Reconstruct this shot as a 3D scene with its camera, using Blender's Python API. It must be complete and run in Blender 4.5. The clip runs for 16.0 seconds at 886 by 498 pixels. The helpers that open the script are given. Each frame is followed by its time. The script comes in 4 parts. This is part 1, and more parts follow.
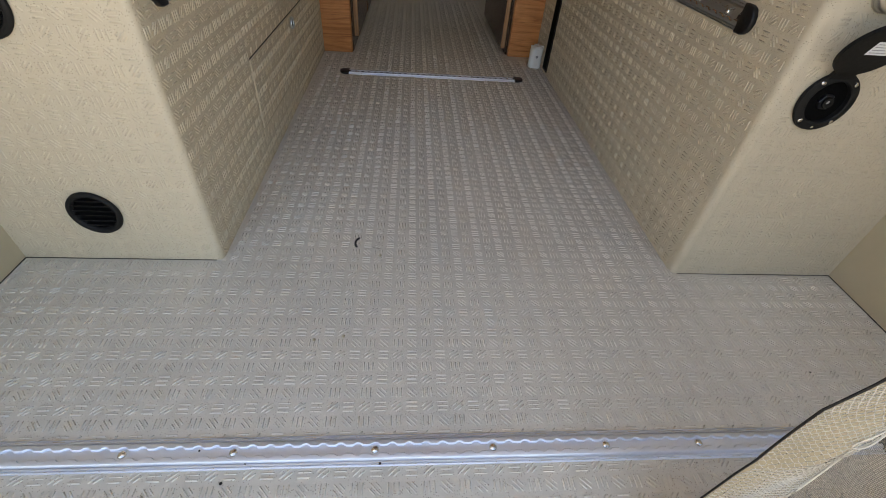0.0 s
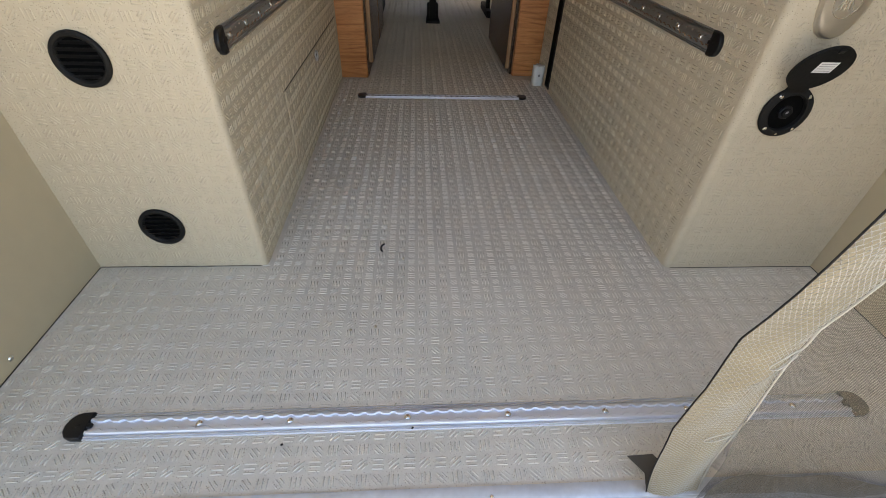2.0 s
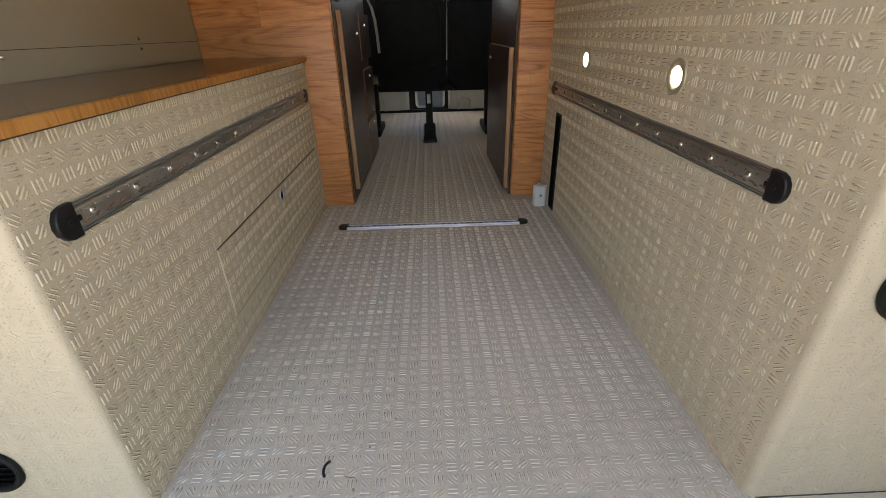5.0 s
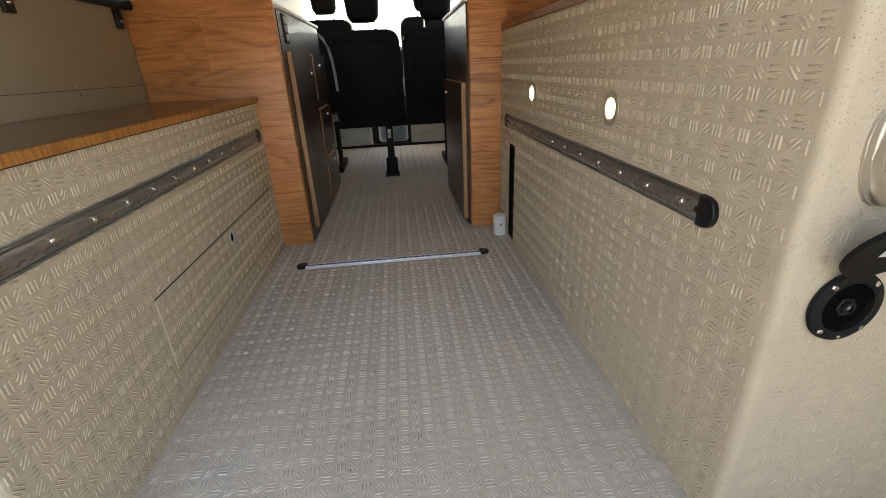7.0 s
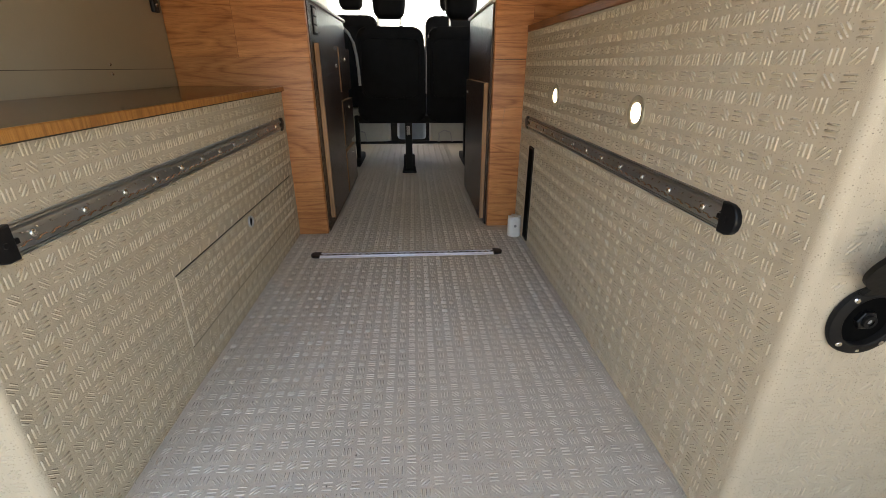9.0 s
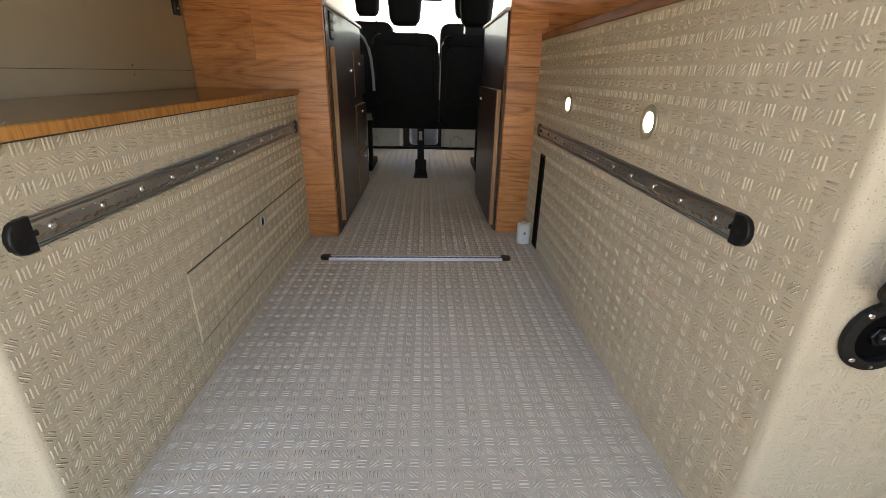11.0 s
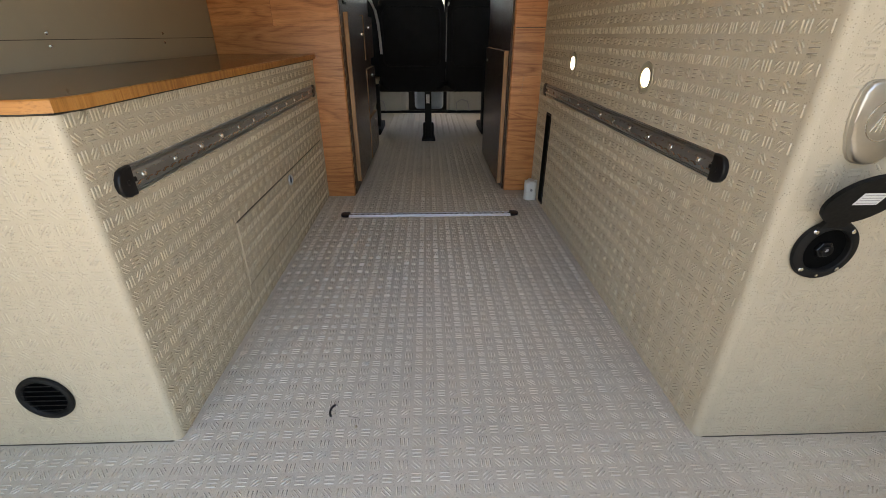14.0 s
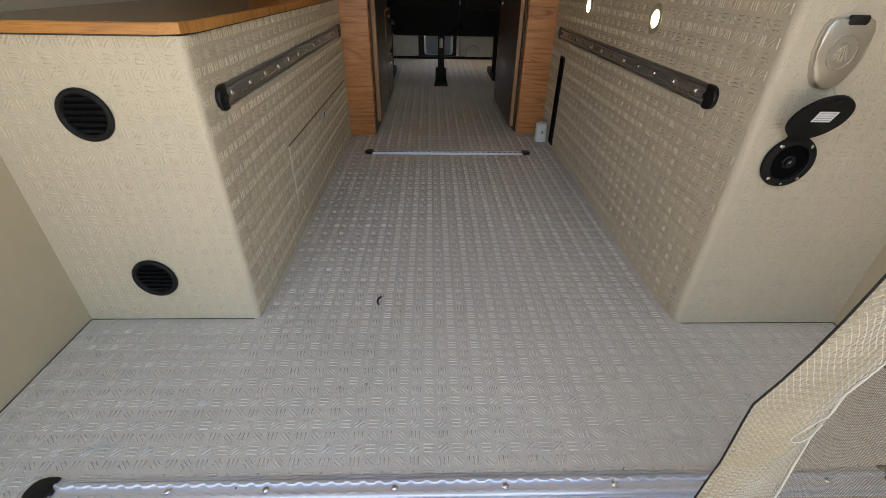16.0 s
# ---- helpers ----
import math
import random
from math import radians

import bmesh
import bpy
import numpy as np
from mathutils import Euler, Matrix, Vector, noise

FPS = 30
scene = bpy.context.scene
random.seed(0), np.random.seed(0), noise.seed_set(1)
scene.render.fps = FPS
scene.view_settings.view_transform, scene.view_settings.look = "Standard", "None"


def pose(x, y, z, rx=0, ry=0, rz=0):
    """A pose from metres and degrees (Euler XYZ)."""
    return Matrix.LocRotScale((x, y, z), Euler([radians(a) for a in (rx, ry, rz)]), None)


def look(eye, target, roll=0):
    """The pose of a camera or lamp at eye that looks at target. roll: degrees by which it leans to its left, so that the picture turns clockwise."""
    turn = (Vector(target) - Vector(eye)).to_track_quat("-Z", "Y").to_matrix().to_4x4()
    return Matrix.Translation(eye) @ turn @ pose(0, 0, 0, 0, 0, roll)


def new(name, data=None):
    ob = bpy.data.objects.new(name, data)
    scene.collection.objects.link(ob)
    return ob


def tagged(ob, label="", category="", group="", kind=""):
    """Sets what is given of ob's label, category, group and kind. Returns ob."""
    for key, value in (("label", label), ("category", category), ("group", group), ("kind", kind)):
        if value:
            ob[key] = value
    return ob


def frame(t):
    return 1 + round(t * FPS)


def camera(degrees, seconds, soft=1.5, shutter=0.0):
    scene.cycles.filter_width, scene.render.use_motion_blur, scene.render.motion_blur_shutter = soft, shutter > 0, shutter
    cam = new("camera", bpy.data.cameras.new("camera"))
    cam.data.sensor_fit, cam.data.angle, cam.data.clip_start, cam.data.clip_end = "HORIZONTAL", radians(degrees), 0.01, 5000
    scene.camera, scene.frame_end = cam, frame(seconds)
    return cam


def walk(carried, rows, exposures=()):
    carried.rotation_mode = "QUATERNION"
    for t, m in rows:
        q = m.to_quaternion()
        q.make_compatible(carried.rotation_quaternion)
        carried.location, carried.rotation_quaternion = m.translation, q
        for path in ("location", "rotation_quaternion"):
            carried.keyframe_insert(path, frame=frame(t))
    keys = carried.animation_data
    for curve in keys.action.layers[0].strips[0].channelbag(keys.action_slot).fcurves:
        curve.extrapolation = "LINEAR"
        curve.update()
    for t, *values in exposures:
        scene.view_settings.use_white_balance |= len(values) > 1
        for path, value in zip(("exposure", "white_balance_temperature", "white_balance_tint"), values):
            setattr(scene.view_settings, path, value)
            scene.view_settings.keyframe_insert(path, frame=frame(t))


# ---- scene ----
cam = camera(91.9, 16.0, soft=0.55)
PATH = [
    (0, (-0.105, -0.69, 0.655), (0.061, 0.801, -0.668), 5.2),
    (0.5, (-0.107, -0.72, 0.674), (0.033, 0.672, -0.755), 5.7),
    (1, (-0.115, -0.797, 0.707), (0.011, 0.637, -0.682), 1.7),
    (1.5, (-0.124, -0.805, 0.712), (-0.002, 0.694, -0.606), 1.9),
    (2, (-0.127, -0.802, 0.714), (-0.012, 0.735, -0.561), 2.3),
    (2.5, (-0.125, -0.805, 0.716), (-0.014, 0.778, -0.501), 2.4),
    (3, (-0.108, -0.768, 0.714), (-0.009, 0.865, -0.438), 1.9),
    (3.5, (-0.065, -0.588, 0.707), (0.019, 1.126, -0.322), 1.0),
    (4, (-0.039, -0.482, 0.7), (0.01, 1.252, -0.296), -0.5),
    (4.5, (-0.035, -0.467, 0.702), (0.006, 1.294, -0.245), -1.1),
    (4.7, (-0.026, -0.462, 0.705), (0.007, 1.308, -0.227), -1.3),
    (6.8, (0.047, -0.436, 0.707), (0.213, 1.392, -0.087), -2.8),
    (7, (0.044, -0.438, 0.71), (0.21, 1.393, -0.079), -2.7),
    (7.5, (0.037, -0.437, 0.708), (0.2, 1.397, -0.073), -2.1),
    (8, (0.034, -0.439, 0.702), (0.189, 1.395, -0.079), -1.1),
    (8.5, (0.03, -0.438, 0.701), (0.168, 1.396, -0.084), -0.2),
    (9, (0.027, -0.45, 0.699), (0.149, 1.386, -0.084), 0.2),
    (9.5, (0.029, -0.455, 0.698), (0.129, 1.385, -0.079), 0.3),
    (12, (0.022, -0.453, 0.691), (0.101, 1.399, -0.061), 1.7),
    (12.5, (0.011, -0.472, 0.683), (0.09, 1.373, -0.084), 1.8),
    (13, (-0.008, -0.499, 0.674), (0.069, 1.319, -0.156), 1.3),
    (13.5, (-0.012, -0.531, 0.679), (0.061, 1.27, -0.187), 0.8),
    (14, (-0.013, -0.589, 0.7), (0.048, 1.199, -0.195), 0.1),
    (14.5, (-0.065, -0.72, 0.698), (-0.01, 1.036, -0.258), -0.6),
    (15, (-0.069, -0.79, 0.696), (-0.021, 0.94, -0.308), -0.3),
    (15.5, (-0.081, -0.785, 0.689), (-0.025, 0.918, -0.358), 0.4),
    (16, (-0.091, -0.783, 0.694), (-0.032, 0.904, -0.378), 1.1),
]
walk(cam, [(t, look(eye, target, roll)) for t, eye, target, roll in PATH], [(0.0, 2.25, 7900, 12), (2.5, 2.3, 7900, 12), (3.5, 2.36, 7900, 12), (4.5, 2.68, 7900, 12), (7.0, 2.68, 7900, 12), (12.5, 2.78, 7900, 12), (14.5, 2.35, 7900, 12), (15.0, 2.2, 7900, 12), (16.0, 2.25, 7900, 12)])

# ---- light ----
SKY, SUN = 0.15, 4.5
world = bpy.data.worlds.new("sky")
scene.world = world
world.use_nodes = True
wn = world.node_tree.nodes
sky = wn.new("ShaderNodeTexSky")
sky.sky_type, sky.sun_disc = "NISHITA", False
sky.sun_elevation, sky.sun_rotation = radians(52), radians(-63)
sky.dust_density = 2.0
wn["Background"].inputs["Strength"].default_value = SKY
world.node_tree.links.new(sky.outputs[0], wn["Background"].inputs["Color"])
sun = new("sun", bpy.data.lights.new("sun", "SUN"))
sun.data.energy, sun.data.angle, sun.data.color = SUN, radians(0.5), (1.0, 0.95, 0.87)
sun.matrix_world = look((-5.2, 2.6, 7.6), (0, 0, 0))


# ---- materials ----
def nodes(name):
    m = bpy.data.materials.new(name)
    m.use_nodes = True
    t = m.node_tree
    return m, t.nodes, t.links, t.nodes["Principled BSDF"]


def ramp(n, stops):
    r = n.new("ShaderNodeValToRGB")
    e = r.color_ramp.elements
    while len(e) < len(stops):
        e.new(0.5)
    for k, (p, c) in zip(e, stops):
        k.position, k.color = p, (*c, 1) if len(c) == 3 else c
    return r


def noise_tex(n, l, src, scale, detail=4, rough=0.55, dist=0.0):
    t = n.new("ShaderNodeTexNoise")
    t.inputs["Scale"].default_value, t.inputs["Detail"].default_value = scale, detail
    t.inputs["Roughness"].default_value, t.inputs["Distortion"].default_value = rough, dist
    l.new(src, t.inputs["Vector"])
    return t


def coords(n, l, scale=(1, 1, 1)):
    c, m = n.new("ShaderNodeTexCoord"), n.new("ShaderNodeMapping")
    m.inputs["Scale"].default_value = scale
    l.new(c.outputs["Object"], m.inputs["Vector"])
    return m.outputs["Vector"]


def mixc(n, l, fac, a, b, kind="MIX"):
    m = n.new("ShaderNodeMix")
    m.data_type, m.blend_type = "RGBA", kind
    for sock, v in ((m.inputs["Factor"], fac), (m.inputs["A"], a), (m.inputs["B"], b)):
        if isinstance(v, (float, int)):
            sock.default_value = v
        elif isinstance(v, tuple):
            sock.default_value = (*v, 1)
        else:
            l.new(v, sock)
    return m.outputs["Result"]


def bumped(n, l, b, height, strength, dist=0.001):
    k = n.new("ShaderNodeBump")
    k.inputs["Strength"].default_value, k.inputs["Distance"].default_value = strength, dist
    l.new(height, k.inputs["Height"])
    l.new(k.outputs["Normal"], b.inputs["Normal"])


def plain(name, colour, rough=0.5, metal=0.0, grain=60, vary=0.12, bump=0.15, coat=0.0, stretch=(1, 1, 1), spec=0.5):
    """A surface with a coarse and a fine variation of tone, gloss and relief."""
    m, n, l, b = nodes(name)
    v = coords(n, l, stretch)
    fine, coarse = noise_tex(n, l, v, grain, 6), noise_tex(n, l, v, grain / 15, 3)
    dark = tuple(c * (1 - vary) for c in colour)
    lite = tuple(min(1, c * (1 + vary)) for c in colour)
    r1 = ramp(n, [(0.3, dark), (0.7, lite)])
    l.new(coarse.outputs["Fac"], r1.inputs["Fac"])
    r2 = ramp(n, [(0.3, (1 - vary,) * 3), (0.7, (1, 1, 1))])
    l.new(fine.outputs["Fac"], r2.inputs["Fac"])
    l.new(mixc(n, l, 1.0, r1.outputs["Color"], r2.outputs["Color"], "MULTIPLY"), b.inputs["Base Color"])
    rr = ramp(n, [(0.25, (max(0, rough - 0.08),) * 3), (0.75, (min(1, rough + 0.08),) * 3)])
    l.new(fine.outputs["Fac"], rr.inputs["Fac"])
    l.new(rr.outputs["Color"], b.inputs["Roughness"])
    b.inputs["Metallic"].default_value = metal
    b.inputs["Coat Weight"].default_value = coat
    b.inputs["Specular IOR Level"].default_value = spec
    if bump:
        bumped(n, l, b, fine.outputs["Fac"], bump)
    return m


def vinyl(name, colour, rough, soil):
    """Speckled commercial vinyl sheet: mottled ground, dark and pale flecks, pebbled skin, faint scuffs."""
    m, n, l, b = nodes(name)
    v = coords(n, l)
    coarse, mid, fine = noise_tex(n, l, v, 2.3, 4), noise_tex(n, l, v, 38, 3), noise_tex(n, l, v, 700, 2)
    r = ramp(n, [(0.3, tuple(c * (1 - soil) for c in colour)), (0.68, colour)])
    l.new(coarse.outputs["Fac"], r.inputs["Fac"])
    r2 = ramp(n, [(0.3, (0.93, 0.93, 0.92)), (0.7, (1, 1, 1))])
    l.new(mid.outputs["Fac"], r2.inputs["Fac"])
    col = mixc(n, l, 1.0, r.outputs["Color"], r2.outputs["Color"], "MULTIPLY")
    for scale, keep, size, tone, amount in ((185, 0.42, 0.14, (0.08, 0.065, 0.045), 0.7), (300, 0.5, 0.26, (0.26, 0.21, 0.15), 0.6), (260, 0.3, 0.2, (0.72, 0.68, 0.6), 0.18)):
        vo = n.new("ShaderNodeTexVoronoi")
        vo.inputs["Scale"].default_value = scale
        l.new(v, vo.inputs["Vector"])
        near = n.new("ShaderNodeMath")
        near.operation, near.inputs[1].default_value = "LESS_THAN", size
        l.new(vo.outputs["Distance"], near.inputs[0])
        sep = n.new("ShaderNodeSeparateColor")
        l.new(vo.outputs["Color"], sep.inputs[0])
        few = n.new("ShaderNodeMath")
        few.operation, few.inputs[1].default_value = "LESS_THAN", keep
        l.new(sep.outputs[0], few.inputs[0])
        both = n.new("ShaderNodeMath")
        both.operation = "MULTIPLY"
        l.new(near.outputs[0], both.inputs[0])
        l.new(few.outputs[0], both.inputs[1])
        part_of = n.new("ShaderNodeMath")
        part_of.operation, part_of.inputs[1].default_value = "MULTIPLY", amount
        l.new(both.outputs[0], part_of.inputs[0])
        col = mixc(n, l, part_of.outputs[0], col, tone)
    l.new(col, b.inputs["Base Color"])
    rr = ramp(n, [(0.3, (rough - 0.07,) * 3), (0.7, (rough + 0.08,) * 3)])
    l.new(mid.outputs["Fac"], rr.inputs["Fac"])
    l.new(rr.outputs["Color"], b.inputs["Roughness"])
    bumped(n, l, b, fine.outputs["Fac"], 0.5, 0.0008)
    return m


def timber(name, dark, mid, lite, axis, rough=0.45, scale=1.0, coat=0.0, bump=0.25, crinkle=0.0):
    """Wood with the grain along one axis: long streaks, cathedral figure and fine pores."""
    m, n, l, b = nodes(name)
    s = [14 * scale] * 3
    s["xyz".index(axis)] = 1.3 * scale
    v = coords(n, l, tuple(s))
    fig = noise_tex(n, l, v, 0.8, 1.5, 0.4, 0.9)
    wave = n.new("ShaderNodeMath")
    wave.operation, wave.inputs[1].default_value = "MULTIPLY", 6.0
    l.new(fig.outputs["Fac"], wave.inputs[0])
    saw = n.new("ShaderNodeMath")
    saw.operation, saw.inputs[1].default_value = "PINGPONG", 0.5
    l.new(wave.outputs[0], saw.inputs[0])
    s2 = [320 * scale] * 3
    s2["xyz".index(axis)] = 16 * scale
    pores = noise_tex(n, l, coords(n, l, tuple(s2)), 1.0, 5, 0.65)
    big = noise_tex(n, l, coords(n, l), 3.0, 2)
    r = ramp(n, [(0.0, dark), (0.45, mid), (1.0, lite)])
    dbl = n.new("ShaderNodeMath")
    dbl.operation, dbl.inputs[1].default_value = "MULTIPLY_ADD", 1.3
    dbl.inputs[2].default_value = 0.2
    l.new(saw.outputs[0], dbl.inputs[0])
    l.new(dbl.outputs[0], r.inputs["Fac"])
    r2 = ramp(n, [(0.36, (0.60, 0.55, 0.50)), (0.52, (1, 1, 1))])
    l.new(pores.outputs["Fac"], r2.inputs["Fac"])
    c = mixc(n, l, 0.65, r.outputs["Color"], r2.outputs["Color"], "MULTIPLY")
    r3 = ramp(n, [(0.3, (0.82, 0.8, 0.78)), (0.7, (1.05, 1.03, 1.0))])
    l.new(big.outputs["Fac"], r3.inputs["Fac"])
    l.new(mixc(n, l, 1.0, c, r3.outputs["Color"], "MULTIPLY"), b.inputs["Base Color"])
    b.inputs["Roughness"].default_value = rough
    b.inputs["Coat Weight"].default_value = coat
    if crinkle:
        bumped(n, l, b, noise_tex(n, l, coords(n, l), 48, 3, 0.6, 1.5).outputs["Fac"], crinkle, 0.007)
    else:
        bumped(n, l, b, pores.outputs["Fac"], bump, 0.0008)
    return m


def planked(name, dark, mid, lite, rough):
    """Oak laminate of long lying planks, each with its own tone, streaks, arcs and pores."""
    m, n, l, b = nodes(name)
    c = n.new("ShaderNodeTexCoord")
    turn = n.new("ShaderNodeMapping")
    turn.inputs["Rotation"].default_value = (radians(-90), 0, 0)
    turn.inputs["Location"].default_value = (0.21, 0.038, 0)
    l.new(c.outputs["Object"], turn.inputs["Vector"])
    br = n.new("ShaderNodeTexBrick")
    for key, v in (("Scale", 1.0), ("Mortar Size", 0.0004), ("Brick Width", 1.15), ("Row Height", 0.192), ("Bias", 0.0)):
        br.inputs[key].default_value = v
    br.inputs["Color1"].default_value, br.inputs["Color2"].default_value, br.inputs["Mortar"].default_value = (0, 0, 0, 1), (1, 1, 1, 1), (0.5, 0.5, 0.5, 1)
    br.offset = 0.37
    l.new(turn.outputs[0], br.inputs["Vector"])
    move = n.new("ShaderNodeVectorMath")
    move.operation = "MULTIPLY_ADD"
    move.inputs[1].default_value = (9.0, 5.0, 7.0)
    l.new(br.outputs["Color"], move.inputs[0])
    l.new(c.outputs["Object"], move.inputs[2])

    def stretched(scale, *rest):
        k = n.new("ShaderNodeMapping")
        k.inputs["Scale"].default_value = scale
        l.new(move.outputs[0], k.inputs["Vector"])
        return noise_tex(n, l, k.outputs[0], 1.0, *rest)

    arcs, streak, pores, blot = stretched((1.1, 9, 9), 2, 0.45, 0.8), stretched((3.5, 70, 70), 5, 0.6, 0.4), stretched((26, 420, 420), 4, 0.65), stretched((5, 7, 7), 3, 0.5)
    rings = n.new("ShaderNodeMath")
    rings.operation, rings.inputs[1].default_value = "MULTIPLY", 11.0
    l.new(arcs.outputs["Fac"], rings.inputs[0])
    fold = n.new("ShaderNodeMath")
    fold.operation, fold.inputs[1].default_value = "PINGPONG", 0.5
    l.new(rings.outputs[0], fold.inputs[0])
    add = n.new("ShaderNodeMath")
    add.operation, add.inputs[1].default_value = "MULTIPLY_ADD", 0.7
    l.new(fold.outputs[0], add.inputs[0])
    l.new(streak.outputs["Fac"], add.inputs[2])
    r = ramp(n, [(0.32, dark), (0.62, mid), (0.95, lite)])
    l.new(add.outputs[0], r.inputs["Fac"])
    r2 = ramp(n, [(0.34, (0.62, 0.55, 0.5)), (0.50, (1, 1, 1))])
    l.new(pores.outputs["Fac"], r2.inputs["Fac"])
    col = mixc(n, l, 0.6, r.outputs["Color"], r2.outputs["Color"], "MULTIPLY")
    r3 = ramp(n, [(0.3, (0.86, 0.82, 0.80)), (0.7, (1.06, 1.05, 1.04))])
    l.new(blot.outputs["Fac"], r3.inputs["Fac"])
    col = mixc(n, l, 1.0, col, r3.outputs["Color"], "MULTIPLY")
    r4 = ramp(n, [(0.0, (0.86, 0.84, 0.82)), (1.0, (1.06, 1.06, 1.06))])
    l.new(br.outputs["Color"], r4.inputs["Fac"])
    col = mixc(n, l, 1.0, col, r4.outputs["Color"], "MULTIPLY")
    col = mixc(n, l, br.outputs["Fac"], col, tuple(0.6 * k for k in dark))
    l.new(col, b.inputs["Base Color"])
    b.inputs["Roughness"].default_value = rough
    bumped(n, l, b, pores.outputs["Fac"], 0.25, 0.0006)
    return m


def glow(name, colour, strength):
    m, n, l, b = nodes(name)
    b.inputs["Emission Color"].default_value = (*colour, 1)
    b.inputs["Emission Strength"].default_value = strength
    b.inputs["Base Color"].default_value = (0.8, 0.78, 0.7, 1)
    return m


def gauze(name, colour, cover, scale):
    """Woven insect netting: threads over gaps that let the view through."""
    m, n, l, b = nodes(name)
    v = coords(n, l)
    cov = []
    for axis in "XZ":
        w = n.new("ShaderNodeTexWave")
        w.wave_type, w.bands_direction, w.wave_profile = "BANDS", axis, "SIN"
        w.inputs["Scale"].default_value = scale
        w.inputs["Distortion"].default_value = 0.4
        l.new(v, w.inputs["Vector"])
        cov.append(w.outputs["Fac"])
    top = n.new("ShaderNodeMath")
    top.operation = "MAXIMUM"
    l.new(cov[0], top.inputs[0])
    l.new(cov[1], top.inputs[1])
    ma = n.new("ShaderNodeMapRange")
    ma.inputs["From Min"].default_value, ma.inputs["From Max"].default_value = 0.3, 1.0
    ma.inputs["To Min"].default_value, ma.inputs["To Max"].default_value = cover - 0.22, cover + 0.2
    l.new(top.outputs[0], ma.inputs["Value"])
    soft = noise_tex(n, l, v, 9, 3)
    r = ramp(n, [(0.3, tuple(c * 0.8 for c in colour)), (0.7, colour)])
    l.new(soft.outputs["Fac"], r.inputs["Fac"])
    l.new(r.outputs["Color"], b.inputs["Base Color"])
    b.inputs["Roughness"].default_value = 0.8
    l.new(ma.outputs[0], b.inputs["Alpha"])
    return m


M_FLOOR = vinyl("grey_vinyl", (0.618, 0.568, 0.484), 0.50, 0.10)
M_VINYL = vinyl("beige_vinyl", (0.545, 0.463, 0.338), 0.58, 0.07)
M_PANEL = plain("cream_panel", (0.44, 0.37, 0.255), 0.5, grain=25, vary=0.05, bump=0.05)
M_OAK = planked("oak_laminate", (0.33, 0.108, 0.032), (0.62, 0.262, 0.098), (0.72, 0.345, 0.142), 0.40)
M_OAKTRIM = timber("oak_trim", (0.19, 0.068, 0.021), (0.30, 0.115, 0.038), (0.38, 0.155, 0.055), "y")
M_TOP = timber("worktop_veneer", (0.10, 0.05, 0.02), (0.17, 0.085, 0.035), (0.24, 0.13, 0.055), "y", 0.22, 0.7, 0.3, 0.08)
M_EDGE = timber("bamboo_edge", (0.25, 0.090, 0.018), (0.43, 0.180, 0.038), (0.52, 0.245, 0.062), "z", 0.45, 2.2, 0.0)
M_EDGEREAR = timber("bamboo_edge_along", (0.36, 0.135, 0.028), (0.47, 0.195, 0.042), (0.52, 0.235, 0.058), "x", 0.42, 1.4, 0.0)
M_SEAM = plain("brown_seam", (0.10, 0.075, 0.045), 0.7, grain=120, vary=0.15, bump=0.1)
# brown for board joints and for shade painted into gaps
M_JOINTSHADE = plain("dark_joint_shade", (0.05, 0.04, 0.03), 0.7, grain=200, vary=0.3, bump=0.3)
M_PLY = timber("ply_edge", (0.34, 0.17, 0.08), (0.48, 0.27, 0.14), (0.58, 0.36, 0.2), "z", 0.55, 1.0)
M_DARK = timber("dark_wood", (0.030, 0.012, 0.005), (0.055, 0.023, 0.010), (0.085, 0.036, 0.016), "z", 0.28, 1.0, 0.15, 1.0, 0.9)
M_ALU = plain("brushed_aluminium", (0.76, 0.79, 0.85), 0.55, 0.9, 120, 0.08, 0.1, stretch=(0.05, 1, 1))
M_ALUDARK = plain("clear_aluminium", (0.50, 0.52, 0.52), 0.42, 1.0, 120, 0.1, 0.1, stretch=(0.05, 1, 1))
M_STEEL = plain("screw_steel", (0.72, 0.7, 0.66), 0.22, 1.0, 200, 0.1, 0.05)
M_NICKEL = plain("satin_nickel", (0.62, 0.59, 0.54), 0.38, 1.0, 260, 0.06, 0.05)
M_SILL = plain("sill_aluminium", (0.56, 0.59, 0.63), 0.5, 0.7, 90, 0.14, 0.12)
M_BLACK = plain("black_plastic", (0.008, 0.008, 0.009), 0.35, grain=120, vary=0.2, bump=0.1, spec=0.35)
M_MATT = plain("matt_black_plastic", (0.010, 0.0095, 0.009), 0.6, grain=160, vary=0.2, bump=0.2, spec=0.2)
# near-black that puts the shade of hollows and grooves into the colour
M_HOLLOWSHADE = plain("hollow_shade_black", (0.003, 0.003, 0.003), 0.8, grain=90, vary=0.2, bump=0.0, spec=0.05)
M_DUST = plain("dusty_plastic_edge", (0.08, 0.085, 0.095), 0.7, grain=200, vary=0.3, bump=0.2)
M_BUMP = plain("bumper_plastic", (0.060, 0.070, 0.090), 0.34, grain=220, vary=0.3, bump=0.5)
M_SEATBACK = plain("black_seat_panel", (0.0065, 0.0068, 0.0078), 0.7, grain=260, vary=0.25, bump=0.4, spec=0.16)
M_SEAT = plain("black_seat_cloth", (0.005, 0.005, 0.006), 0.68, grain=260, vary=0.25, bump=0.3, spec=0.15)
M_PIPE = plain("grey_piping", (0.32, 0.32, 0.33), 0.5, grain=100, vary=0.1, bump=0.1)
